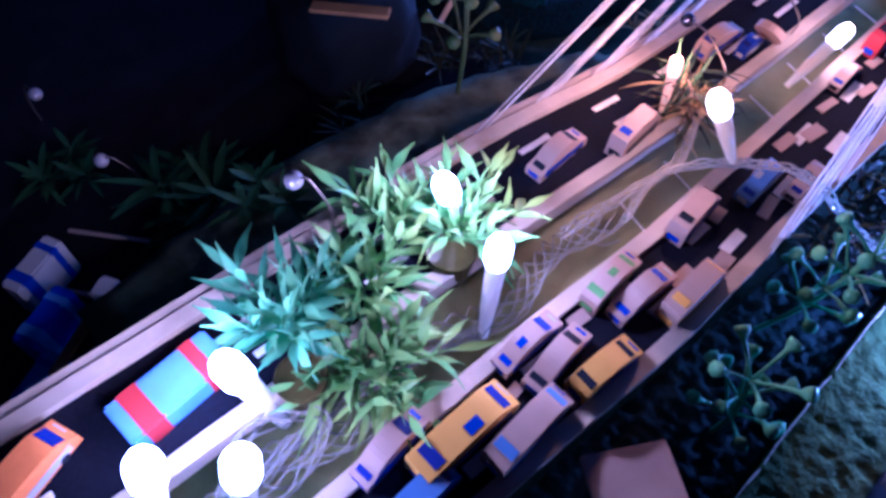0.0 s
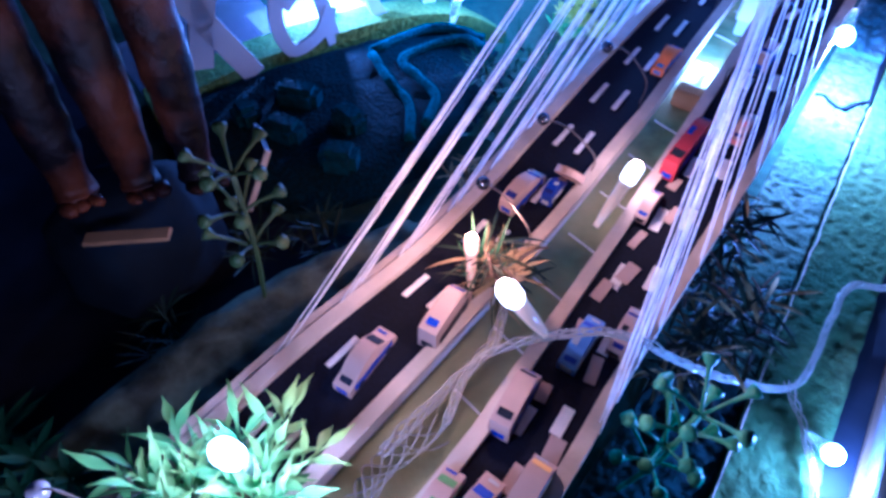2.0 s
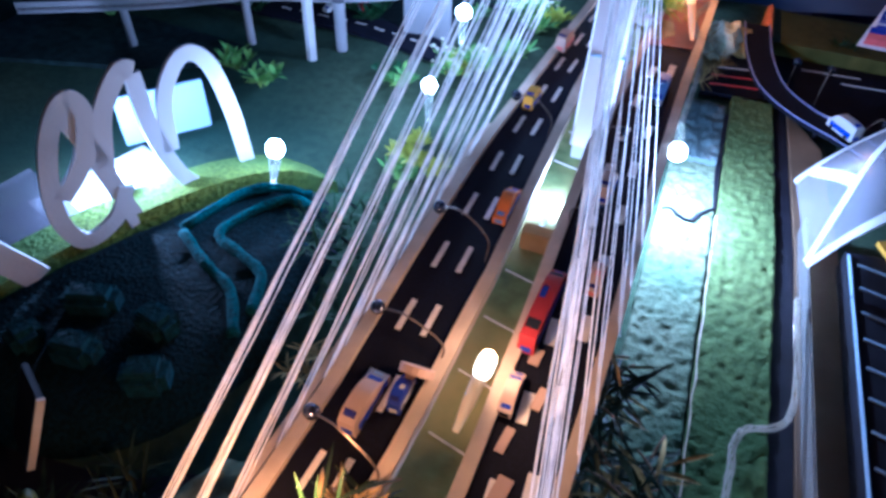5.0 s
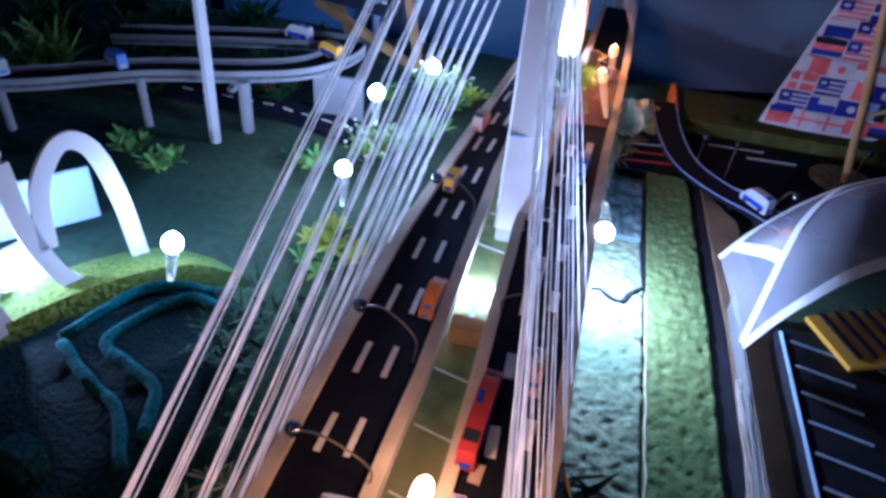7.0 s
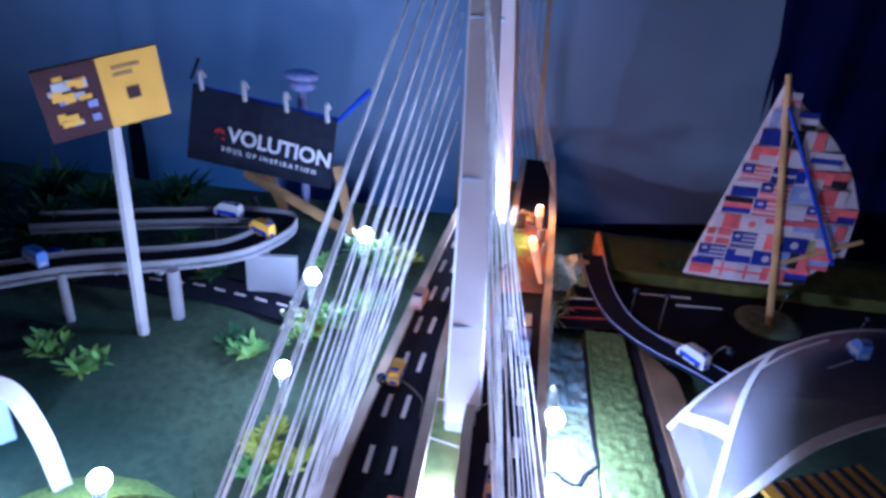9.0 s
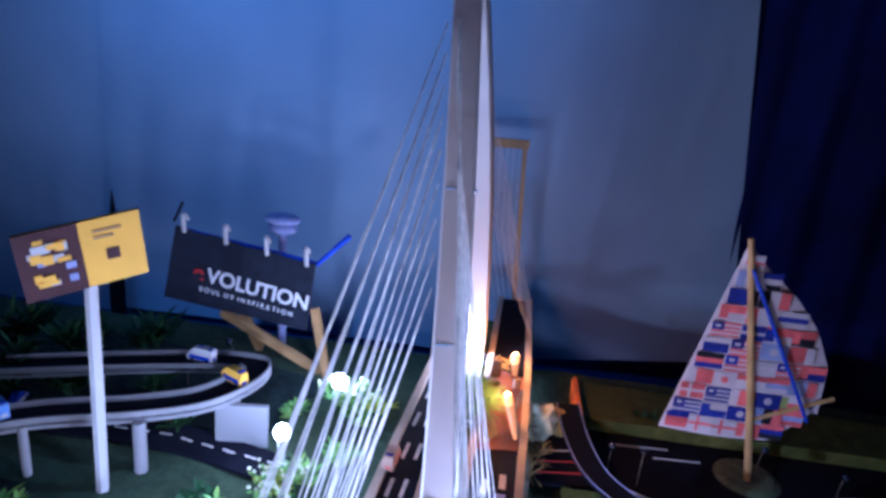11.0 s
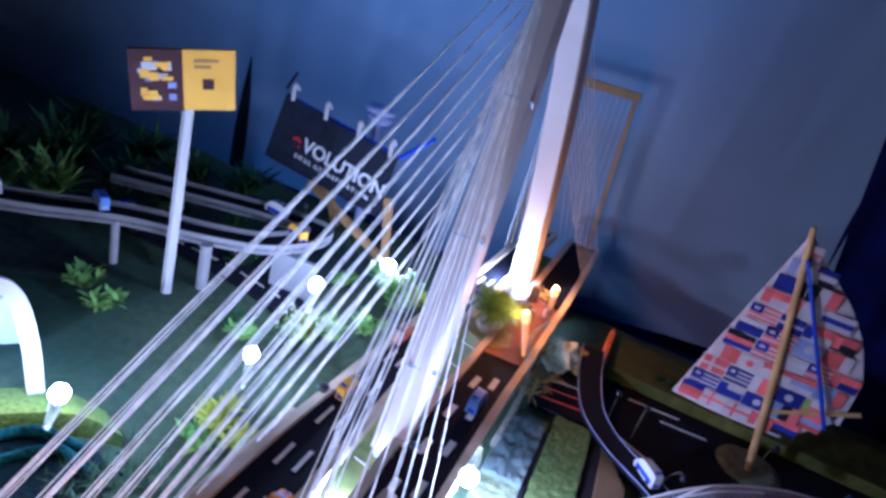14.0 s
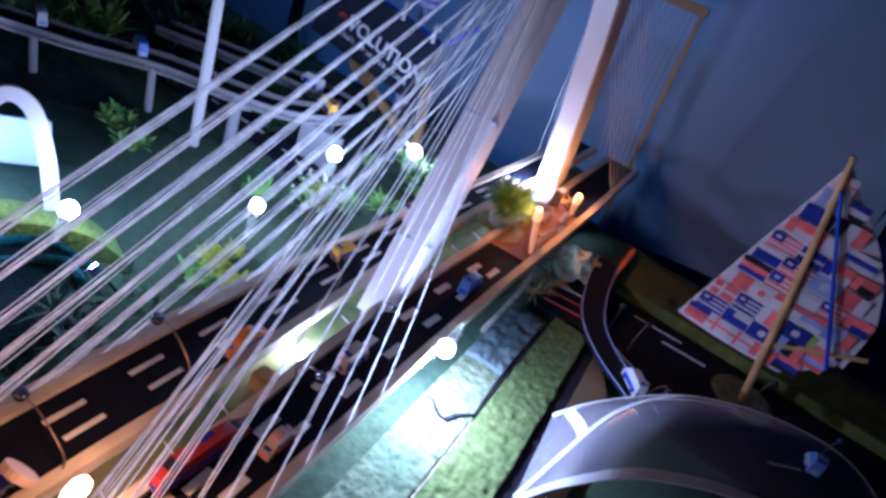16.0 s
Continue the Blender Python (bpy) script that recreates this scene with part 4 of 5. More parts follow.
for x, y, seed, up in ((-2.12, 7.75, 1, 0.95), (-2.75, 7.55, 2, 0.8), (-1.75, 11.55, 3, 0.7), (-2.35, 11.75, 4, 0.9), (-1.35, 11.9, 5, 0.75), (-2.5, 7.2, 6, 0.5)):
    rnd = random.Random(seed)
    root = thing("flowering_shrub", "pale flowering plastic shrub beside a lit bulb", "shrub", (x, y, 0.0), group="flowering shrubs")
    leaves, flowers = bmesh.new(), bmesh.new()
    for k in range(34):
        a, e, r = rnd.uniform(0, 6.28), rnd.uniform(0.1, 1.4), rnd.uniform(0.22, 0.5)
        tip = Vector((math.cos(a) * math.cos(e) * r, math.sin(a) * math.cos(e) * r, up * 0.75 + math.sin(e) * r))
        lance(leaves, tip * 0.8, tip - Vector((0, 0, up * 0.5)), 0.24, 0.09, 0.2, rnd.uniform(-1, 1))
        if k % 2:
            ball(flowers, tip + Vector((0, 0, 0.05)), rnd.uniform(0.035, 0.06), (1, 1, 0.7), 6, 4)
    part("leaf_crown", leaves, "leaf", root, smooth=True)
    part("blossoms", flowers, "blossom", root, "small pale blossoms")
    part("stem", tube(bmesh.new(), [(0, 0, 0), (0.03, 0, up * 0.5), (0, 0, up)], 0.03, 5), "leafdark", root)

# ---- hill, letters and figure beside the bridge ----
def hill():
    root = thing("hedge_hill", "dark green felt hill with raised hedge ridges", "hill", (-4.6, -1.4, 0))
    o = Vector((-4.6, -1.4, 0))
    bm = bmesh.new()
    edge = [(-7.2, -3.6), (-6.7, -2.2), (-5.9, -0.5), (-5.0, 0.9), (-4.1, 1.7), (-3.2, 1.9), (-2.6, 1.3), (-2.3, 0.2), (-2.2, -1.2), (-2.4, -2.6), (-2.9, -3.8), (-4.2, -4.7), (-5.8, -4.9), (-6.9, -4.5)]
    line = [p.xy for p in curve_points([(x, y, 0) for x, y in edge + edge[:1]], 4)][:-1]
    rings = []
    c = Vector((-4.6, -1.5))
    for t, z in ((1.0, -0.1), (0.97, 0.25), (0.9, 0.42), (0.75, 0.5), (0.5, 0.52), (0.25, 0.53), (0.1, 0.535), (0.03, 0.535)):
        rings.append([bm.verts.new((c.x + (p.x - c.x) * t - o.x, c.y + (p.y - c.y) * t - o.y, z + 0.07 * noise.noise((p.x * 2 * t, p.y * 2 * t, 1)))) for p in line])
    n = len(line)
    for a, b in zip(rings, rings[1:]):
        for k in range(n):
            bm.faces.new((a[k], a[(k + 1) % n], b[(k + 1) % n], b[k]))
    bm.faces.new(rings[-1])
    bmesh.ops.recalc_face_normals(bm, faces=bm.faces)
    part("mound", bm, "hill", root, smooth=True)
    for pts in ([(-4.9, -0.4), (-4.1, -0.9), (-3.3, -1.3), (-2.7, -2.1)], [(-2.9, 1.1), (-3.7, 1.15), (-4.3, -0.1), (-3.6, -0.5), (-3.0, -0.8), (-2.7, -1.6)], [(-3.3, 1.5), (-4.4, 1.2), (-5.0, -0.3)]):
        bm = bmesh.new()
        pp = curve_points([(x - o.x, y - o.y, 0.55) for x, y in pts], 6)
        tube(bm, [p + Vector((0, 0, 0.04 * noise.noise(p * 4))) for p in pp], [0.10 + 0.03 * noise.noise(p * 5) for p in pp], 8)
        part("hedge_ridge", bm, "ridge", root, smooth=True)
    return root


hill()
for x, y, sx, sy, turn in ((-5.17, -2.4, 0.9, 0.5, 18), (-3.9, -2.4, 0.7, 0.5, -12), (-4.7, -3.3, 0.75, 0.5, 8), (-3.4, -3.3, 0.7, 0.55, 25), (-5.6, -3.4, 0.55, 0.5, -20)):
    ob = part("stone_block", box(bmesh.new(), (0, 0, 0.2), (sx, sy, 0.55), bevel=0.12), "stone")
    ob.matrix_world = at(x, y, 0.42, rz=turn)
    tagged(ob, "dark rounded stone block on the felt hill", "stone", group="stones on the hill")
bm = band(bmesh.new(), *[[p + Vector(d) for p in curve_points([(-7.4, -4.2, 0.35), (-6.8, -2.2, 0.5), (-6.0, -0.4, 0.55), (-5.1, 1.1, 0.55), (-4.2, 2.1, 0.4), (-3.3, 2.4, 0.15)], 5)] for d in ((-0.75, 0.35, 0), (0.1, -0.05, 0.12))], 0.6)
tagged(part("grass_bank", bm, "grassbank"), "yellow-green bank behind the felt hill", "bank", kind="structure")


def ribbon_letter(name, label, origin, along_dir, strokes, width=0.30, thick=0.08, material="white"):
    root = thing(name, label, "letter", origin, group="cut-out letters")
    u = Vector((*along_dir, 0)).normalized()
    deep = u.cross(Vector((0, 0, 1)))
    for stroke in strokes:
        pts = [Vector((p.x, p.y)) for p in curve_points([(x * 1.16, y * 1.18, 0) for x, y in stroke], 7)]
        bm = bmesh.new()
        rows = []
        for k, p in enumerate(pts):
            d = (pts[min(k + 1, len(pts) - 1)] - pts[max(k - 1, 0)]).normalized()
            nrm = Vector((-d.y, d.x)) * width / 2
            ring = []
            for q, e in ((p + nrm, -1), (p - nrm, -1), (p - nrm, 1), (p + nrm, 1)):
                ring.append(bm.verts.new(u * q.x + Vector((0, 0, 1)) * q.y + deep * e * thick / 2))
            rows.append(ring)
        for a, b in zip(rows, rows[1:]):
            for k in range(4):
                bm.faces.new((a[k], a[(k + 1) % 4], b[(k + 1) % 4], b[k]))
        bm.faces.new(rows[0])
        bm.faces.new(rows[-1])
        bmesh.ops.recalc_face_normals(bm, faces=bm.faces)
        part("stroke", bm, material, root)


DIR = (0.42, 1.0)
ribbon_letter("letter_cutout", "white card letter n standing behind the hill", (-5.85, 0.35, 0.40), DIR, [[(0.05, 2.35), (0.10, 1.3), (0.35, 0.4), (0.62, 0.0)], [(0.30, 0.9), (0.42, 1.8), (0.85, 2.35), (1.25, 2.1), (1.48, 1.2), (1.6, 0.0)]], 0.30)
ribbon_letter("letter_cutout", "white card letter r standing behind the hill", (-6.15, -0.95, 0.45), DIR, [[(0.0, 2.35), (0.25, 1.4), (0.5, 0.0)], [(0.32, 1.2), (0.55, 2.0), (0.95, 2.5), (1.15, 2.45)]], 0.32)
ribbon_letter("letter_cutout", "white card letter e standing behind the hill", (-6.42, -1.65, 0.50), DIR, [[(0.25, 0.95), (0.7, 1.4), (0.95, 2.1), (0.75, 2.35), (0.35, 1.8), (0.1, 0.8), (0.3, 0.12), (0.85, 0.25), (1.15, 0.7)]], 0.30)
ribbon_letter("letter_cutout", "grey-shaded card letter k standing behind the hill", (-6.84, -3.05, 0.35), DIR, [[(-0.45, 2.7), (0.05, 1.5), (0.75, 0.1)], [(0.55, 2.6), (0.1, 1.4), (-0.12, 0.55)]], 0.46)
tagged(part("white_board", box(bmesh.new(), (-7.3, 0.4, 0.14), (1.9, 2.6, 0.1), turn=-18, bevel=0.02), "white"), "white board lying behind the cut-out letters", "board")
tagged(part("grey_board", box(bmesh.new(), (-8.3, -2.0, 0.3), (2.6, 3.4, 0.12), turn=-20, tilt=(6, 0), bevel=0.02), "canopy"), "grey translucent board lying behind the letters", "board")
tagged(part("grey_board", box(bmesh.new(), (-7.6, 2.6, 0.7), (1.9, 0.1, 1.2), turn=50, bevel=0.02), "wall"), "grey card panel leaning behind the letters", "board")


def figure():
    bm = bmesh.new()
    for x, y, r, dx in ((-0.30, -0.62, 0.33, -0.05), (0.25, 0.02, 0.32, 0.0), (0.78, 0.62, 0.29, 0.05)):
        tube(bm, curve_points([(x + 0.06, y - 0.05, 0.03), (x, y, 0.3), (x - 0.05, y + 0.05, 1.2), (x - 0.12 + dx, y + 0.10, 2.6), (x - 0.2, y + 0.15, 4.4)], 5), [r * q for q in np.interp(np.linspace(0, 1, 21), [0, 0.08, 0.25, 0.6, 1], [0.8, 0.95, 0.78, 1.1, 1.3])], 14)
        for t in range(3):
            ball(bm, (x + 0.22 + 0.08 * t, y - 0.28 + 0.16 * t, 0.10), 0.13, (1.2, 0.9, 0.75), 8, 6)
    ball(bm, (0.1, 0.2, 4.9), 1.1, (1, 1.1, 0.9), 16, 10)
    for v in bm.verts:
        v.co += v.normal * 0.05 * noise.noise(v.co * 3.0)
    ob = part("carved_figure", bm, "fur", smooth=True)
    ob.matrix_world = at(-4.35, -6.55, 2.2)
    tagged(ob, "brown carved animal figure on a dark rock, shade in its colour", "statue")


figure()
bm = bmesh.new()
bmesh.ops.create_icosphere(bm, subdivisions=4, radius=1.0, matrix=Matrix.Translation((0, 0, 0.9)) @ Matrix.Diagonal((1.1, 1.25, 1.3, 1)))
for v in bm.verts:
    v.co += v.normal * 0.14 * noise.noise(v.co * 1.8) + v.normal * 0.05 * noise.noise(v.co * 6)
    v.co.z = min(v.co.z, 2.1)
    v.co.z = max(v.co.z, -0.1)
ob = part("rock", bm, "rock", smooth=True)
ob.matrix_world = at(-4.5, -6.7, 0.05)
tagged(ob, "dark rough rock under the carved figure", "rock")
root = thing("wood_chip", "thin orange-brown wood slice lying on the rock", "wood slice", (-3.6, -7.25, 2.0), -55)
part("slice", box(bmesh.new(), (0, 0, 0.1), (0.22, 1.2, 0.06), tilt=(6, 4), bevel=0.02), "wood", root)
root = thing("leaning_board", "dark board with a pale edge leaning by the figure", "board", (-4.2, -4.6, 0.4), -30)
part("panel", box(bmesh.new(), (0, 0, 0.55), (0.7, 0.08, 1.3), tilt=(-25, 0)), "dark", root)
part("edge_strip", box(bmesh.new(), (0.37, 0, 0.55), (0.05, 0.10, 1.3), tilt=(-25, 0)), "kerb", root, "pale edge strip")
# darker earth beside the bridge
bm = bmesh.new()
line = curve_points([(-1.35, -12.5, 0), (-1.12, -9.4, 0), (-0.98, -7, 0), (-0.8, -5, 0), (-0.75, -4.2, 0)], 7)
rows = []
for n, p in enumerate(line):
    wide = float(np.interp(p.y, [-12.5, -9.4, -7.3, -5.5, -4.2], [1.2, 1.75, 1.6, 1.15, 0.6]))
    row = []
    for t, z in ((1.12, -0.1), (1.0, 0.85), (0.94, 1.12), (0.75, 1.2), (0.55, 1.24), (0.35, 1.28), (0.15, 1.32), (0.0, 1.34), (0.0, 0.2)):
        q = Vector((p.x - wide * t, p.y, z))
        row.append(bm.verts.new(q + Vector((0.10 * noise.noise(q * 1.6), 0, 0.09 * noise.noise(q * 2.4) + 0.05 * noise.noise(q * 6)))))
    rows.append(row)
for p, q in zip(rows, rows[1:]):
    for k in range(len(p) - 1):
        bm.faces.new((p[k], p[k + 1], q[k + 1], q[k]))
bm.faces.new(rows[0][::-1])
bm.faces.new(rows[-1])
tagged(part("earth_bank", bm, "soil", smooth=True), "dark mossy earth bank along the bridge road", "bank", kind="structure")
# Flat black sheet that keeps the near-left ground dark.
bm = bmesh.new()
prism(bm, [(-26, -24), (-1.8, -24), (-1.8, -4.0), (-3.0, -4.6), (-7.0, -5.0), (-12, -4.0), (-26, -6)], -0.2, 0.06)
tagged(part("dark_water", bm, "dark"), "flat black sheet laid left of the bridge", "water", kind="structure")

# ---- curved ramp on columns ----
def ramp():
    root = thing("curved_ramp", "curved model ramp road with white rails on columns", "ramp", (-6.1, 8.05, 0))
    o = Vector((-6.1, 8.05, 0))
    outer = curve_points([(-13.5, 4.5, 1.2), (-12, 5.2, 1.25), (-10.2, 6.15, 1.3), (-8.3, 7.4, 1.35), (-6.2, 8.2, 1.38), (-4.7, 9.1, 1.4), (-3.95, 10.5, 1.42), (-4.1, 11.6, 1.42), (-5.2, 11.75, 1.4), (-6.6, 11.5, 1.35), (-8.5, 10.95, 1.3), (-11, 10.2, 1.2)], 6)
    outer = [p - o for p in outer]
    norm = []
    for k, p in enumerate(outer):
        d = (outer[min(k + 1, len(outer) - 1)] - outer[max(k - 1, 0)]).normalized()
        norm.append(Vector((-d.y, d.x, 0)))
    inner = [p + q * 0.85 for p, q in zip(outer, norm)]
    part("roadway", band(bmesh.new(), outer, inner, 0.08), "asphalt", root)
    part("rail", band(bmesh.new(), [p + Vector((0, 0, 0.14)) for p in outer], [p + q * 0.06 + Vector((0, 0, 0.14)) for p, q in zip(outer, norm)], 0.30), "ramp", root, "white card rail")
    part("rail", band(bmesh.new(), [p - q * 0.06 + Vector((0, 0, 0.14)) for p, q in zip(inner, norm)], [p + Vector((0, 0, 0.14)) for p in inner], 0.28), "ramp", root, "white card rail")
    for x, y, r in ((-6.1, 8.15, 0.16), (-8.5, 7.35, 0.11), (-5.0, 11.4, 0.12), (-11.2, 5.75, 0.11)):
        part("column", tube(bmesh.new(), [Vector((x, y, -0.1)) - o, Vector((x, y, 1.3)) - o], r, 14), "ramp", root, "white round column", smooth=False)
    part("support_wall", boxed(Vector((-4.12, 9.62, 0.55)) - o, (1.35, 0.14, 1.3), turn=8), "ramp", root, "white support panel under the bend")


ramp()
# Patches laid to darken the ground round the ramp, shade as colour.
SHADED_GROUND = [([(-15, 8.3), (-9.2, 9.9), (-5.5, 10.0), (-3.9, 9.9), (-3.4, 11.8), (-3.6, 13.4), (-15, 14.5)], "planted ground inside the ramp bend, coloured dark for shade"), ([(-15, 3.4), (-10.2, 5.0), (-8.2, 6.4), (-9.0, 7.0), (-15, 7.0)], "ground under the ramp, coloured dark for its shade")]
for outline, label in SHADED_GROUND:
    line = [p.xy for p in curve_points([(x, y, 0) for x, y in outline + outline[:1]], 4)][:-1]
    tagged(part("dark_ground", prism(bmesh.new(), [(p.x + 0.15 * noise.noise((p.x, p.y, 0)), p.y) for p in line], -0.3, 0.085), "shadeturf"), label, "ground", kind="structure")
bm = band(bmesh.new(), *[[p + Vector(d) for p in curve_points([(-14, 9.2, 0.10), (-9, 9.4, 0.10), (-6.0, 9.4, 0.10), (-3.6, 8.9, 0.09), (-2.4, 8.6, 0.08)], 6)] for d in ((0, 0.55, 0.02), (0, -0.55, 0.02))], 0.1)
lower = tagged(part("lower_road", bm, "asphalt"), "black card road passing under the ramp", "road", kind="structure")
for k in range(10):
    ob = part("lane_mark", boxed((-8.6 + 0.62 * k, 9.42 - max(0, k - 4) * 0.11, 0.125), (0.34, 0.05, 0.012), turn=-4 if k < 5 else -14), "paint", lower)
for x, y, turn, a, b, lab in ((-4.6, 10.3, 60, "yellow", "blue", "yellow and blue model bus on the ramp bend"), (-5.9, 11.15, 80, "white", "blue", "white and blue model car on the ramp"), (-9.2, 7.5, 60, "lightblue", "white", "light blue model car on the ramp"), (-11.4, 6.1, 60, "white", "lightblue", "white model car on the ramp")):
    car("van", x, y, 1.42, turn, (0.36, 0.72, 0.42), a, b, lab)
for x, y, z, turn, a in ((-6.4, 10.2, 0.05, 40, "red"), (-7.3, 10.0, 0.05, -20, "white"), (-10.6, 9.9, 0.05, 10, "blue")):
    car("saloon", x, y, z, turn, (0.32, 0.66, 0.34), a, "white", "small model car parked inside the ramp bend")

# ---- signboard, banner, fin, arch ----
def text(root, words, place, u, v, size, material, name="lettering"):
    cu = bpy.data.curves.new(name, "FONT")
    cu.body, cu.size, cu.extrude, cu.align_x, cu.align_y = words, size * U, 0.002 * U, "LEFT", "CENTER"
    cu.offset = 0.026 * size * U
    tmp = new(name, cu)
    bpy.context.view_layer.update()
    me = bpy.data.meshes.new_from_object(tmp.evaluated_get(bpy.context.evaluated_depsgraph_get()))
    bpy.data.objects.remove(tmp)
    ob = new(name, me)
    me.materials.clear()
    me.materials.append(M[material])
    ob.parent = root
    u, v = Vector(u).normalized(), Vector(v).normalized()
    w = u.cross(v).normalized()
    v = w.cross(u)
    m = Matrix((u, v, w)).transposed().to_4x4()
    m.translation = Vector(place) * U
    ob.matrix_basis = m
    return ob


def quad_part(name, origin, u, v, x0, x1, y0, y1, depth, material, root, label=""):
    u, v = Vector(u).normalized(), Vector(v).normalized()
    w = u.cross(v).normalized()
    bm = bmesh.new()
    vs = [bm.verts.new(Vector(origin) + u * x + v * y + w * z) for z in (0, depth) for x, y in ((x0, y0), (x1, y0), (x1, y1), (x0, y1))]
    for f in ((3, 2, 1, 0), (4, 5, 6, 7), (0, 1, 5, 4), (1, 2, 6, 5), (2, 3, 7, 6), (3, 0, 4, 7)):
        bm.faces.new([vs[k] for k in f])
    bmesh.ops.recalc_face_normals(bm, faces=bm.faces)
    return part(name, bm, material, root, label)


def signboard():
    o = Vector((-6.55, 7.25, 0))
    root = thing("signboard", "printed yellow and brown carton on a tall white post", "sign", o)
    part("post", tube(bmesh.new(), [(0, 0, -0.1), (0.05, 0.0, 2.6), (0.12, -0.05, 5.5)], [0.14, 0.14, 0.13], 6), "white", root, "white wooden post")
    u, v = (0.83, 0.62, 0.20), (0.0, -0.20, 1.0)
    c = Vector((-6.03, 6.45, 6.12)) - o
    quad_part("carton", c, u, v, -1.12, 1.10, -0.72, 0.72, -0.10, "yellow", root, "carton body")
    quad_part("printed_side", c, u, v, -1.13, -0.02, -0.725, 0.725, 0.012, "brown", root, "dark brown printed half")
    rnd = random.Random(3)
    for k in range(22):
        x, y = -0.98 + 0.72 * rnd.random(), -0.48 + 0.85 * rnd.random()
        quad_part("printed_shape", c, u, v, x, x + 0.12 + 0.12 * rnd.random(), y, y + 0.08 + 0.12 * rnd.random(), 0.018 + 0.002 * k, rnd.choice(["yellow", "yellow", "yellow", "yellow", "white", "sky", "brown"]), root, "printed shape")
    for k, ln in enumerate((0.52, 0.36)):
        quad_part("printed_line", c, u, v, 0.22, 0.22 + ln, 0.44 - 0.14 * k, 0.50 - 0.14 * k, 0.014, "wood", root, "faint printed line")
    quad_part("printed_square", c, u, v, 0.40, 0.64, -0.20, 0.04, 0.014, "brown", root, "dark printed square")


signboard()


def banner():
    o = Vector((-5.9, 14.0, 0))
    root = thing("banner", "black cloth banner with white lettering clipped to an easel", "banner", o)
    tl, tr, bl, br = [Vector(p) - o for p in ((-8.05, 14.1, 4.3), (-3.50, 13.95, 3.66), (-8.42, 13.9, 1.92), (-3.72, 13.9, 1.38))]
    bm = bmesh.new()
    n, grid = 14, []
    for j in range(n + 1):
        row = []
        for k in range(n + 1):
            s, t = k / n, j / n
            p = tl.lerp(tr, s).lerp(bl.lerp(br, s), t)
            p.y += 0.03 * math.sin(s * 9) * (1 - t) - 0.02 * math.sin(t * 5)
            p.z -= 0.06 * math.sin(s * math.pi * 3) ** 2 * (1 - t)
            row.append(bm.verts.new(p))
        grid.append(row)
    for a, b in zip(grid, grid[1:]):
        for k in range(n):
            bm.faces.new((a[k], b[k], b[k + 1], a[k + 1]))
    ext = bmesh.ops.extrude_face_region(bm, geom=bm.faces[:])
    for e in ext["geom"]:
        if isinstance(e, bmesh.types.BMVert):
            e.co.y += 0.04
    bmesh.ops.recalc_face_normals(bm, faces=bm.faces)
    part("cloth", bm, "ink", root)
    u = tr - tl
    v = tl - bl
    at0 = tl.lerp(bl, 0.54).lerp(tr.lerp(br, 0.54), 0.19) + Vector((0, -0.10, 0))
    text(root, "e", at0 + u.normalized() * -0.05, u, v, 0.80, "red", "lettering")
    text(root, "VOLUTION", at0 + u.normalized() * 0.42, u, v, 0.66, "letter", "lettering")
    text(root, "S O U L  O F  I N S P I R A T I O N", at0 - v.normalized() * 0.48 + u.normalized() * 0.25, u, v, 0.21, "letter", "small_print")
    for s in (0.06, 0.36, 0.65, 0.93):
        p = tl.lerp(tr, s)
        pts = [p + Vector((0.05, 0.16, 0.22)), p + Vector((-0.02, 0.06, 0.42)), p + Vector((0, -0.07, 0.34)), p + Vector((0.05, -0.09, -0.12))]
        part("clip", tube(bmesh.new(), curve_points(pts, 4), 0.07, 6), "white", root, "bent white clip")
    part("pole", tube(bmesh.new(), [tl + Vector((-0.05, 0.12, -0.12)), tr + Vector((0.0, 0.16, -0.05)), Vector((-2.55, 14.2, 4.62)) - o], 0.09, 8), "blue", root, "blue pole across the top")
    part("tie", tube(bmesh.new(), [tl + Vector((-0.1, 0.1, 0.1)), tl + Vector((0.2, 0.1, 0.75))], 0.05, 6), "dark", root, "dark tie at the corner")
    for a, b in (((-6.6, 14.15, 1.55), (-3.2, 13.9, 0.0)), ((-3.55, 14.15, 2.1), (-2.95, 13.7, 0.0)), ((-6.0, 14.3, 1.7), (-5.6, 14.9, 0.0))):
        a, b = Vector(a) - o, Vector(b) - o
        bm = bmesh.new()
        tube(bm, [a, b], 0.17, 4)
        part("easel_leg", bm, "wood", root, "flat wooden easel leg")


banner()
bm = bmesh.new()
ball(bm, (0, 0, 0.12), 0.46, (1.25, 0.9, 0.40), 16, 9)
ball(bm, (0.05, -0.1, -0.15), 0.40, (1.2, 0.8, 0.5), 14, 8)
tube(bm, [(0, 0.2, -4.9), (0, 0.1, -2), (0, 0, 0)], 0.14, 8)
ob = part("doll", bm, "sky", smooth=True)
ob.matrix_world = at(-4.9, 14.9, 4.55)
tagged(ob, "small doll with a blue and white cap behind the banner", "doll")
bm = bmesh.new()
prism(bm, [(0.0, 6.35), (0.22, 4.6), (0.34, 2.4), (0.32, 1.0), (0.18, 0.0), (-0.18, 0.0), (-0.36, 1.2), (-0.34, 2.9), (-0.2, 4.8)], -0.04, 0.04)
bmesh.ops.rotate(bm, cent=(0, 0, 0), matrix=Matrix.Rotation(radians(90), 3, "X"), verts=bm.verts)
ob = part("feather_flag", bm, "dark")
ob.matrix_world = at(-13.9, 20.3, -3.05)
tagged(ob, "tall narrow black flag standing before the wall", "flag")


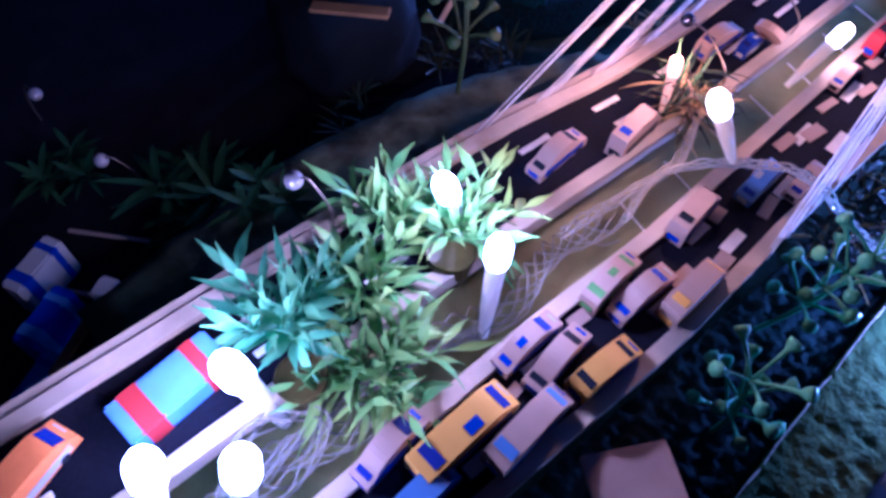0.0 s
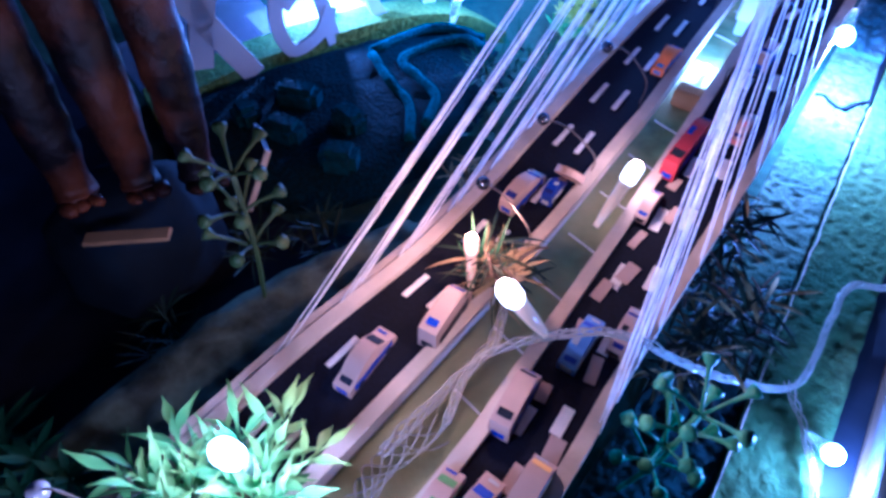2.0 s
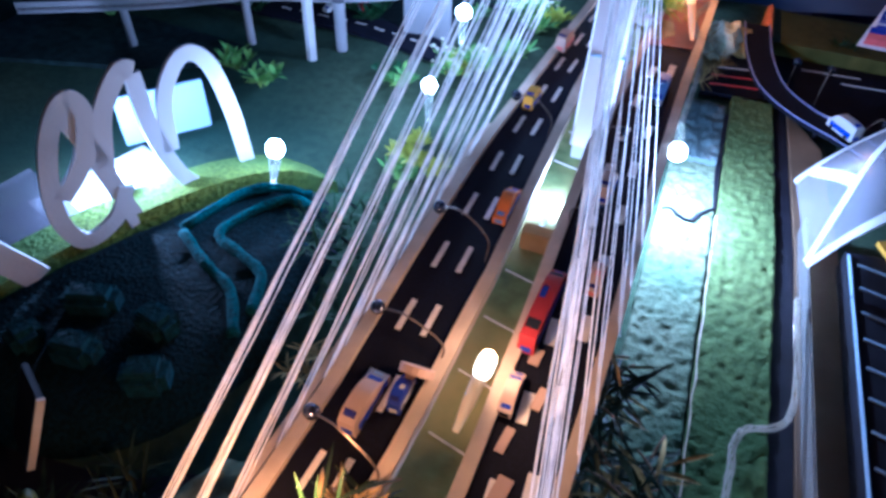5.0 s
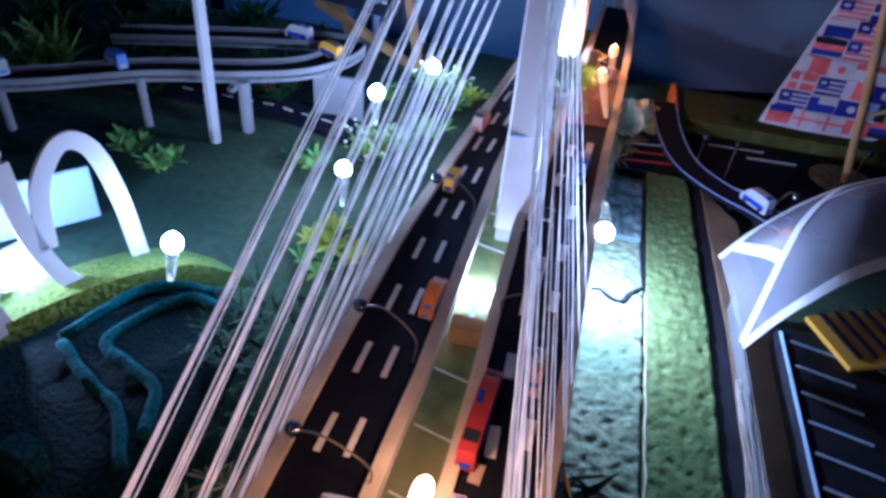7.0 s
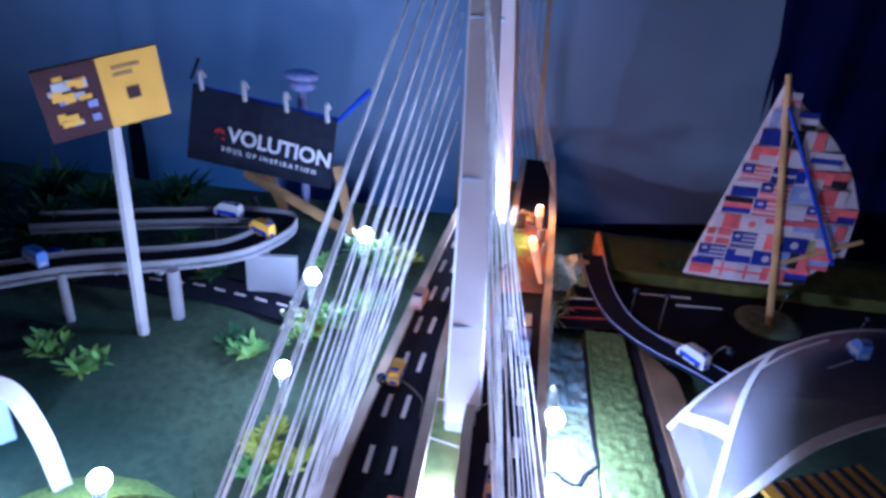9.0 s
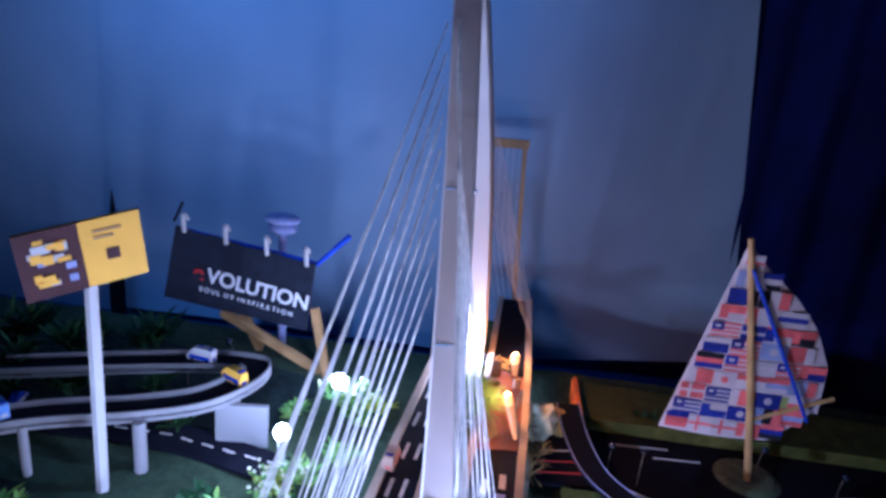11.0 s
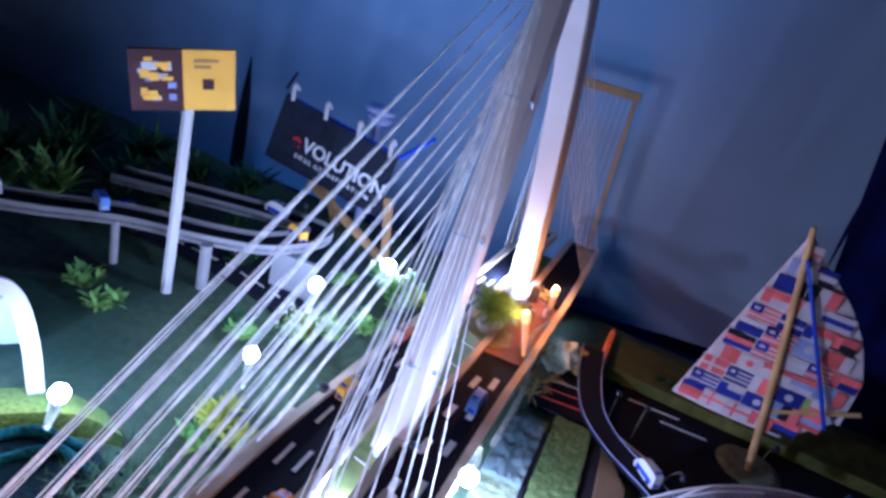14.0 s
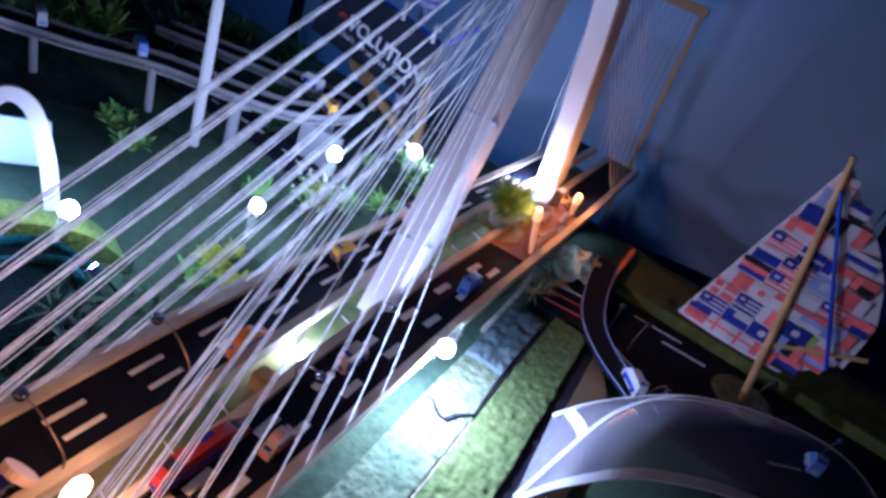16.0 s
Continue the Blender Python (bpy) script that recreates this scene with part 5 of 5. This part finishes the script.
def arch():
    o = Vector((2.9, 20.4, 0))
    root = thing("gate_arch", "thin bare wooden frame standing at the bridge end", "arch", o)
    for a, b, r in (((3.15, 20.6, -3.05), (2.55, 20.2, 7.0), 0.11), ((-0.2, 20.5, -3.05), (0.0, 20.3, 7.0), 0.11), ((-0.2, 20.3, 6.95), (2.7, 20.2, 7.05), 0.22), ((3.0, 20.5, 0.1), (3.05, 20.55, 0.7), 0.28)):
        part("beam", tube(bmesh.new(), [Vector(a) - o, Vector(b) - o], r, 4), "wood", root)
    for k in range(7):
        x = 0.95 + 0.24 * k
        part("string", tube(bmesh.new(), [Vector((x, 20.25, 6.9)) - o, Vector((x + 0.15, 19.6, 4.0)) - o, Vector((1.9 + 0.2 * k, 18.3, 1.55)) - o], 0.008, 5), "thread", root)


arch()

# ---- sail boat with paper flags ----
def sail():
    o = Vector((9.46, 11.3, 0))
    root = thing("sail", "paper sail patched with small printed flags on a mast", "sail", o)
    part("mast", tube(bmesh.new(), [Vector((9.48, 11.15, -0.1)) - o, Vector((8.75, 11.06, 3.3)) - o, Vector((7.95, 11.1, 6.85)) - o], [0.10, 0.095, 0.07], 8), "wood", root, "round wooden mast")
    part("boom", tube(bmesh.new(), [Vector((9.1, 11.15, 1.95)) - o, Vector((11.0, 11.2, 2.85)) - o], 0.06, 6), "wood", root, "wooden boom")
    rows = 11

    def edges(z):
        left = np.interp(z, [1.35, 6.6], [6.85, 8.02])
        right = np.interp(z, [1.2, 1.9, 2.5, 3.6, 4.6, 5.4, 6.1, 6.6], [9.6, 10.3, 10.75, 10.7, 10.2, 9.5, 8.6, 8.1])
        return left, right

    base = []
    for z in np.linspace(1.3, 6.55, 26):
        l, r = edges(z)
        base.append((l, r, z))
    bm = bmesh.new()
    front = [[bm.verts.new((l + (r - l) * t - o.x, -0.12 * math.sin(math.pi * t), z)) for t in np.linspace(0, 1, 10)] for l, r, z in base]
    for a, b in zip(front, front[1:]):
        for k in range(9):
            bm.faces.new((a[k], a[k + 1], b[k + 1], b[k]))
    ext = bmesh.ops.extrude_face_region(bm, geom=bm.faces[:])
    for e in ext["geom"]:
        if isinstance(e, bmesh.types.BMVert):
            e.co.y += 0.03
    bmesh.ops.recalc_face_normals(bm, faces=bm.faces)
    part("sailcloth", bm, "paper", root, "white paper sail")
    rnd = random.Random(8)
    cols = ["rose", "navy", "paper", "paper", "rose", "sky", "rose", "paper", "paper", "navy", "olive", "rose", "paper", "dark"]
    for j in range(rows):
        z0 = 1.40 + j * 0.462
        l, r = edges(z0 + 0.23)
        x = l + 0.05
        while x < r - 0.35:
            w, h = rnd.uniform(0.52, 0.80), rnd.uniform(0.40, 0.455)
            w = min(w, r - x - 0.02)
            t = (x + w / 2 - l) / (r - l)
            y = -0.12 * math.sin(math.pi * t) - 0.03
            kind, c = rnd.random(), [rnd.choice(cols) for _ in range(3)]
            base = []

            def patch(x0, x1, za, zb, colour, lift=0.0):
                name = "flag_patch" if base else "paper_flag"
                made = part(name, boxed(((x0 + x1) / 2 - o.x, y - lift, (za + zb) / 2), (x1 - x0, 0.012, zb - za)), colour, base[0] if base else root)
                base.append(made)

            if kind < 0.26:
                patch(x, x + w, z0, z0 + h, c[0])
                for q in (1, 2):
                    patch(x, x + w, z0 + h * q / 3, z0 + h * (q + 1) / 3, c[q], 0.005)
            elif kind < 0.42:
                patch(x, x + w, z0, z0 + h, c[0])
                for q in (1, 2):
                    patch(x + w * q / 3, x + w * (q + 1) / 3, z0, z0 + h, c[q], 0.005)
            elif kind < 0.58:  # a cross
                ground_colour, cross = rnd.choice([("paper", "navy"), ("rose", "paper"), ("navy", "paper"), ("paper", "rose"), ("rose", "navy")])
                patch(x, x + w, z0, z0 + h, ground_colour)
                patch(x + w * 0.32, x + w * 0.44, z0, z0 + h, cross, 0.006)
                patch(x, x + w, z0 + h * 0.42, z0 + h * 0.58, cross, 0.008)
            elif kind < 0.70:  # stripes with a canton
                stripe = rnd.choice(["navy", "rose"])
                patch(x, x + w, z0, z0 + h, "paper")
                for q in (0, 2, 4, 6):
                    patch(x, x + w, z0 + h * q / 7, z0 + h * (q + 1) / 7, stripe, 0.004)
                patch(x, x + w * 0.42, z0 + h * 0.45, z0 + h, "navy", 0.006)
                patch(x + w * 0.12, x + w * 0.3, z0 + h * 0.64, z0 + h * 0.82, "paper", 0.009)
            elif kind < 0.84:  # a disc on a plain field
                field, disc = rnd.choice([("paper", "rose"), ("rose", "paper"), ("olive", "paper"), ("navy", "paper"), ("paper", "navy"), ("sky", "paper")])
                patch(x, x + w, z0, z0 + h, field)
                part("flag_patch", tube(bmesh.new(), [(x + w / 2 - o.x, y - 0.004, z0 + h / 2), (x + w / 2 - o.x, y - 0.012, z0 + h / 2)], h * 0.24, 12), disc, base[0])
            else:  # two halves
                patch(x, x + w, z0, z0 + h, c[0])
                patch(x, x + w, z0 + h / 2, z0 + h, c[1], 0.004)
                patch(x, x + w * 0.34, z0 + h * 0.12, z0 + h * 0.88, rnd.choice(["navy", "olive", "rose", "dark"]), 0.006)
            x += w + 0.015
    part("blue_cord", tube(bmesh.new(), [Vector((8.15, 11.0, 6.1)) - o, Vector((9.6, 11.0, 3.6)) - o, Vector((10.4, 11.0, 2.2)) - o], 0.05, 6), "blue", root, "blue cord across the sail")
    ob = part("island", tube(bmesh.new(), [(0, 0, -0.1), (0, 0, 0.06), (0, 0, 0.12)], [0.95, 0.92, 0.7], 24), "turf")
    ob.matrix_world = at(9.46, 11.3, 0.0)
    tagged(ob, "round green turf island at the mast foot", "island")


sail()

# ---- grass strips, canopy and court beside the bridge ----
def strip(name, label, outline, z, material, thick=0.3):
    ob = part(name, prism(bmesh.new(), outline, z - thick, z), material)
    return tagged(ob, label, "ground", kind="structure")


def turf(label, left, right, y0, y1, z, material, lumps, seed):
    """A strip of crumpled turf between two edge lines, lumpy on top, with sides."""
    nx, ny = 28, int((y1 - y0) * 22)
    bm = bmesh.new()
    rows = []
    for y in np.linspace(y0, y1, ny):
        a, b = along(left, y) + 0.03 * noise.noise((y * 3, seed, 0)), along(right, y) + 0.03 * noise.noise((y * 3, seed, 7))
        row = [bm.verts.new((a, y, z - 0.3))]
        for x in np.linspace(a, b, nx):
            n1, n2 = noise.noise((x * 5.5, y * 5.5, seed)), noise.noise((x * 12, y * 12, seed + 4))
            row.append(bm.verts.new((x, y, z + lumps * (0.7 * n1 + 0.5 * n2 - 0.5 * abs(n1)))))
        row.append(bm.verts.new((b, y, z - 0.3)))
        rows.append(row)
    for p, q in zip(rows, rows[1:]):
        for k in range(nx + 1):
            bm.faces.new((p[k], p[k + 1], q[k + 1], q[k]))
    return tagged(part("turf_strip", bm, material, smooth=True), label, "ground", kind="structure")


turf("crumpled pale green turf strip beside the bridge", [(-4, 3.15), (10, 3.2)], [(-4, 4.30), (6, 4.27), (10, 4.2)], -3.3, 9.2, 0.11, "turf", 0.06, 3)
# The shadow of the heaped foliage is put into this strip's colour.
turf("turf beside the bridge's near end, coloured dark for foliage shade", [(-10, 2.6), (-3, 3.1)], [(-10, 4.42), (-3, 4.30)], -10, -3.32, 0.09, "shadeturf", 0.11, 5)
turf("yellow-green turf strip beside the black channel", [(-10, 4.46), (-3, 4.36), (10, 4.30)], [(-10, 5.55), (4, 5.5), (10, 5.28)], -10, 9.6, 0.15, "turf2", 0.045, 8)
strip("channel", "black channel along the turf", [(5.55, -10), (5.98, -10), (5.86, 4), (5.62, 9.6), (5.3, 9.6), (5.5, 4)], 0.05, "dark")
strip("board_strip", "brown board beside the black channel", [(6.0, -10), (6.75, -10), (6.65, 4.5), (6.4, 8.0), (5.65, 9.4), (5.88, 4)], 0.12, "board")
tagged(part("clear_sheet", box(bmesh.new(), (6.0, -0.6, 0.30), (0.05, 10.5, 0.5), turn=0.8), "clear"), "low clear plastic strip along the brown board", "strip", kind="structure")
bm = tube(bmesh.new(), curve_points([(4.44 - 0.009 * (y + 9) + 0.03 * noise.noise((y * 2.1, 0, 0)), y, 0.15 + 0.03 * noise.noise((y * 3.7, 5, 0))) for y in np.linspace(-9.5, 4.5, 40)], 3), [0.014 + 0.012 * noise.noise((k * 0.4, 2, 2)) for k in range(118)], 6)
tagged(part("seam", bm, "kerb"), "pale ragged edge along the seam of the turf", "seam", kind="structure")
for line, r in (([(4.27, 4.7, 0.17), (4.22, 6.0, 0.16), (4.2, 7.2, 0.16), (4.22, 8.6, 0.16)], [0.02, 0.05, 0.06, 0.07]), ([(4.25, 4.75, 0.16), (4.0, 4.45, 0.16), (3.84, 4.15, 0.17), (3.6, 4.25, 0.16), (3.42, 4.4, 0.17), (3.25, 4.35, 0.17)], [0.03, 0.05, 0.05, 0.025, 0.015, 0.008])):
    pts = curve_points(line, 5)
    rr = list(np.interp(np.linspace(0, 1, len(pts)), np.linspace(0, 1, len(r)), r))
    bm = band(bmesh.new(), [p + Vector((-q, 0, 0.012)) for p, q in zip(pts, rr)], [p + Vector((q, 0.02, 0.012)) for p, q in zip(pts, rr)], 0.06)
    tagged(part("crack", bm, "dark"), "dark crack in the pale turf", "crack", kind="structure")
bm = bmesh.new()
xs, ys = np.linspace(3.22, 4.16, 22), np.linspace(6.3, 8.9, 50)
grid = [[bm.verts.new((x + 0.05 * noise.noise((y * 2, 4, 0)), y, 0.24 + 0.07 * noise.noise((x * 3.2, y * 3.2, 1)) + 0.08 * abs(noise.noise((x * 5, y * 2.2, 9))))) for x in xs] for y in ys]
for r, q in zip(grid, grid[1:]):
    for k in range(len(xs) - 1):
        bm.faces.new((r[k], r[k + 1], q[k + 1], q[k]))
ext = bmesh.ops.extrude_face_region(bm, geom=bm.faces[:])
for e in ext["geom"]:
    if isinstance(e, bmesh.types.BMVert):
        e.co.z -= 0.12
bmesh.ops.recalc_face_normals(bm, faces=bm.faces)
tagged(part("crumpled_film", bm, "foil"), "crumpled grey-green plastic film on the far turf", "film")
for place, size, mm, lab in (((3.75, 12.0, 0.5), 0.55, "blossom", "crumpled pale paper ball by the amber lights"), ((4.3, 12.3, 0.4), 0.42, "straw", "crumpled brown paper ball by the amber lights")):
    bm = bmesh.new()
    bmesh.ops.create_icosphere(bm, subdivisions=4, radius=size)
    for v in bm.verts:
        v.co *= 1 + 0.35 * noise.noise(v.co * 3.5) - 0.25 * abs(noise.noise(v.co * 7 + Vector((3, 1, 2))))
    ob = part("paper_ball", bm, mm)
    ob.matrix_world = at(*place)
    tagged(ob, lab, "paper ball")
strip("black_roads", "black card roads on the far side", [(3.5, 9.7), (5.2, 9.9), (6.5, 9.0), (8.0, 8.2), (16, 8.2), (16, 12.6), (4.2, 12.6), (3.6, 11.5)], 0.07, "asphalt")
strip("far_field", "olive board field before the wall", [(5.0, 12.6), (15, 12.6), (15, 14.6), (5.1, 14.8)], 0.45, "olivefield", 0.5)
# Amber light on the field's end is put in as orange card.
tagged(part("field_end", box(bmesh.new(), (4.95, 13.6, 0.3), (0.18, 2.2, 0.75), bevel=0.05), "orange"), "end board of the far field, coloured orange for amber light", "board", kind="structure")
for k, (x0, y0, x1, y1, mm) in enumerate(((3.7, 10.2, 5.0, 10.4, "red"), (3.7, 10.7, 5.0, 10.9, "red"), (3.8, 11.2, 4.9, 11.4, "white"), (6.0, 10.0, 7.2, 9.4, "white"), (7.0, 11.6, 8.3, 11.7, "white"), (10.4, 9.4, 11.2, 9.9, "white"), (6.0, 12.0, 7.5, 12.1, "white"))):
    ob = tagged(part("road_line", tube(bmesh.new(), [(x0, y0, 0.075), (x1, y1, 0.075)], 0.025, 5), mm), "thin painted line on the far roads", "road line", kind="structure")


def arm():
    root = thing("slip_road", "narrow black slip road with thin edge cords on the far side", "road", (5.1, 9.9, 0))
    o = Vector((5.1, 9.9, 0))
    mid = [p - o for p in curve_points([(4.55, 12.6, 0.85), (4.75, 11.3, 0.6), (5.15, 10.0, 0.45), (5.9, 9.05, 0.4), (6.8, 8.35, 0.4), (7.4, 7.9, 0.35)], 6)]
    nn = []
    for k, p in enumerate(mid):
        d = (mid[min(k + 1, len(mid) - 1)] - mid[max(k - 1, 0)]).normalized()
        nn.append(Vector((-d.y, d.x, 0)).normalized())
    part("roadway", band(bmesh.new(), [p + q * 0.33 for p, q in zip(mid, nn)], [p - q * 0.33 for p, q in zip(mid, nn)], 0.1), "asphalt", root)
    for s in (1, -1):
        part("edge", tube(bmesh.new(), [p + q * 0.33 * s + Vector((0, 0, 0.02)) for p, q in zip(mid, nn)], 0.016, 5), "sky", root, "thin edge cord")
    for x, y, z in ((5.15, 10.0, 0.4), (6.3, 8.7, 0.35), (4.7, 11.6, 0.6)):
        part("support", tube(bmesh.new(), [Vector((x, y, -0.1)) - o, Vector((x, y, z)) - o], 0.06, 6), "dark", root)


arm()
car("van", 6.75, 8.42, 0.41, 38, (0.36, 0.72, 0.40), "white", "blue", "white and blue striped model bus on the slip road")
car("hatch", 11.4, 10.2, 0.08, 10, (0.45, 0.5, 0.5), "lightblue", "white", "pale blue model car on the far roads")


def canopy():
    o = Vector((6.6, 4.2, 0))
    root = thing("canopy", "curved translucent film canopy with white card ribs", "canopy", o)
    near = [p - o for p in curve_points([(5.8, 2.85, 0.85), (6.15, 2.98, 1.45), (6.49, 3.09, 1.9), (6.99, 3.37, 2.3), (7.56, 3.69, 2.5), (8.8, 4.3, 2.6), (10.5, 5.0, 2.2), (12.0, 5.6, 1.2), (12.6, 5.9, 0.1)], 5)]
    far = [p - o for p in curve_points([(5.6, 5.35, 0.85), (5.95, 5.55, 1.3), (6.4, 5.8, 1.7), (7.0, 6.05, 2.15), (7.82, 6.42, 2.5), (9.19, 7.14, 2.55), (10.9, 7.9, 2.2), (12.4, 8.5, 1.2), (13.0, 8.8, 0.1)], 5)]

    def point(s, t):
        k = s * (len(near) - 1)
        i = min(int(k), len(near) - 2)
        p = near[i].lerp(near[i + 1], k - i).lerp(far[i].lerp(far[i + 1], k - i), t)
        p.z += 0.45 * math.sin(math.pi * t) * min(1, s * 4)
        return p

    bm = bmesh.new()
    g = [[bm.verts.new(point(a, b)) for b in np.linspace(0, 1, 14)] for a in np.linspace(0, 1, 40)]
    for p, q in zip(g, g[1:]):
        for k in range(13):
            bm.faces.new((p[k], p[k + 1], q[k + 1], q[k]))
    part("film", bm, "canopy", root, "translucent grey film", smooth=True)

    def rib(line, width):
        pts = [point(a, b) + Vector((0, 0, 0.015)) for a, b in line]
        bm = bmesh.new()
        l, r = [], []
        for k, p in enumerate(pts):
            d = (pts[min(k + 1, len(pts) - 1)] - pts[max(k - 1, 0)]).normalized()
            s, t = line[k]
            nrm = (point(min(1, s + 0.02), t) - point(max(0, s - 0.02), t)).cross(point(s, min(1, t + 0.03)) - point(s, max(0, t - 0.03))).normalized()
            side = d.cross(nrm).normalized() * width / 2
            l.append(p + side)
            r.append(p - side)
        band(bm, l, r, 0.035)
        part("rib", bm, "white", root, "white card rib")

    rib([(a, 0.0) for a in np.linspace(0, 1, 40)], 0.17)
    rib([(a, 1.0) for a in np.linspace(0, 1, 40)], 0.17)
    rib([(a, 0.04 + 2.1 * a) for a in np.linspace(0, 0.45, 22)], 0.16)
    rib([(0.08 + 0.10 * t, 0.97 - 0.55 * t) for t in np.linspace(0, 1, 10)], 0.22)
    rib([(0.36 + 0.2 * t, 0.80 + 0.02 * t) for t in np.linspace(0, 1, 8)], 0.10)


canopy()
root = thing("court", "black court board with thin white lines under the canopy", "court", (9.6, 0.6, 0))
part("slab", prism(bmesh.new(), [(-2.9, -9), (6, -9), (6, 4.4), (-3.0, 3.3)], 0.1, 0.55), "dark", root)
part("edge_line", tube(bmesh.new(), [(-2.95, 3.2, 0.56), (-2.86, -9, 0.56)], 0.035, 5), "wall", root, "pale edge line")
for k in range(9):
    y = 2.9 - 0.62 * k
    part("court_line", boxed((-2.35, y, 0.56), (0.95, 0.05, 0.02), turn=-12), "wall", root, "thin white line")
    part("court_line", boxed((-1.0, y - 0.25, 0.56), (0.8, 0.04, 0.02), turn=-12), "wall", root, "thin white line")
root = thing("striped_board", "yellow board with black slanted bars under the canopy", "board", (8.5, 4.2, 0.55))
part("panel", boxed((0, 0, 0.06), (2.4, 1.3, 0.1), turn=24), "yellow", root)
for k in range(7):
    part("bar", boxed((-0.85 + 0.28 * k, -0.38 + 0.125 * k + 0.1, 0.13), (0.11, 1.15, 0.05), turn=24), "dark", root, "black bar")
root = thing("brown_sheet", "red-brown card sheet laid over the far roadway", "card", (2.4, 10.6, 1.5))
part("sheet", prism(bmesh.new(), [(-0.66, -1.9), (0.6, -1.75), (0.82, 1.9), (-0.28, 2.4)], 0.006, 0.026), "rustcard", root)
part("leaf_card", prism(bmesh.new(), [(-1.15, -1.2), (-0.25, -1.62), (0.12, -1.2), (0.0, -0.5), (-0.9, -0.2), (-1.3, -0.6)], 0.03, 0.045), "straw", root, "yellowed paper under the pot")
root = thing("brown_card", "torn brown card lying beside the road", "card", (3.6, -9.55, 1.6), -35)
part("sheet", box(bmesh.new(), (0, 0, 0.35), (1.3, 0.9, 0.05), tilt=(8, -10), bevel=0.02), "cream", root)
part("prop", boxed((0, 0, -0.7), (0.2, 0.2, 2.0)), "board", root)

# ---- loose bits round the bridge ----
for x, y, sx, sy, sz, turn, mm in ((2.25, 10.9, 0.16, 0.2, 0.42, 10, "cream"), (2.55, 11.3, 0.2, 0.14, 0.34, -20, "cream"), (2.2, 11.9, 0.5, 0.3, 0.16, 30, "board"), (2.75, 10.4, 0.3, 0.2, 0.14, -35, "wood"), (2.35, 12.5, 0.26, 0.2, 0.5, 5, "board"), (2.95, 11.9, 0.2, 0.16, 0.3, 40, "cream")):
    ob = part("card_scrap", box(bmesh.new(), (0, 0, sz / 2), (sx, sy, sz), bevel=0.025), mm)
    ob.matrix_world = at(x, y, 1.504, rz=turn)
    tagged(ob, "small pale card scrap by the amber lights" if mm == "cream" else "small brown wooden scrap by the amber lights", "scrap", group="scraps by the amber lights")
for k in range(16):
    y = -6.2 + 1.15 * k
    part("tile_line", boxed(((along(LEFT[1], y) + along(RIGHT[0], y)) / 2, y, along(LEVEL, y) - 0.745), (0.75, 0.03, 0.012), turn=-14), "paint", median)
tagged(part("brown_block", box(bmesh.new(), (1.25, 1.55, 0.95), (0.55, 0.34, 0.4), bevel=0.03), "wood"), "brown wooden block between the bridge roads", "block")
for k, (x, y, z, mm, ln, n) in enumerate(((-2.8, 0.6, 0.1, "leafdark", 0.9, 14), (-2.4, 1.4, 0.1, "leafdark", 0.9, 14), (-2.0, 0.2, 0.05, "leafdark", 0.8, 14), (-1.6, -0.8, 0.05, "leafdark", 0.7, 12), (-1.5, -2.0, 0.05, "straw", 0.5, 12), (-1.8, 1.6, 0.05, "leafdark", 0.7, 12),
                                          (3.3, 9.8, 0.2, "straw", 0.6, 14), (3.5, 10.6, 0.2, "straw", 0.6, 14), (3.2, 11.6, 0.4, "straw", 0.6, 14), (2.5, 12.9, 1.5, "straw", 0.4, 12), (-3.4, -5.6, 0.1, "strap", 0.9, 12), (-2.6, -4.9, 0.05, "strap", 0.8, 12), (-3.2, -7.6, 0.05, "strap", 0.8, 12))):
    spiky("twig_tuft", "dark dry twigs heaped on the ground" if mm != "straw" else "pale dry straw heaped by the amber lights", (x, y, z), n, ln, 0.05, mm, 0.6, 4, 120 + k, "twigs on the ground", 0.35)
rnd = random.Random(5)
for k in range(14):
    x, y = -2.6 + rnd.uniform(-0.6, 0.9), 0.8 + rnd.uniform(-1.0, 0.9)
    ob = part("foil_scrap", box(bmesh.new(), (0, 0, 0), (rnd.uniform(0.12, 0.3), 0.05, 0.02), bevel=0.005), "pin")
    ob.matrix_world = at(x, y, 0.62 + rnd.uniform(0, 0.25), rnd.uniform(-30, 30), rnd.uniform(-30, 30), rnd.uniform(0, 180))
    tagged(ob, "small silver foil scrap caught in the twigs", "foil scrap", group="foil scraps in the twigs")
tagged(part("thin_cord", tube(bmesh.new(), curve_points([(-4.5, -12.0, 0.1), (-3.6, -11.3, 0.15), (-2.7, -10.6, 0.2)], 6), 0.035, 6), "kerb"), "pale cord lying on the black sheet", "cord")
tagged(part("thin_cord", tube(bmesh.new(), curve_points([(-3.6, -12.5, 0.1), (-2.6, -11.8, 0.15), (-1.7, -11.2, 0.2)], 6), 0.035, 6), "kerb"), "pale cord lying on the black sheet", "cord")

# ---- loose paper between the cars ----
rnd = random.Random(11)
for k in range(16):
    y = -10.8 + 0.62 * k + rnd.uniform(-0.2, 0.2)
    x = along(RIGHT[0], y) + 0.3 + rnd.random() * (along(RIGHT[1], y) - along(RIGHT[0], y) - 0.6)
    ob = part("paper_scrap", box(bmesh.new(), (0, 0, 0), (rnd.uniform(0.12, 0.2), rnd.uniform(0.25, 0.42), 0.02)), "cream")
    ob.matrix_world = at(x, y, along(LEVEL, y) + 0.022, 0, 0, rnd.uniform(-12, 12))
    tagged(ob, "pale paper scrap stuck to the black road", "paper scrap", group="paper scraps on the road")
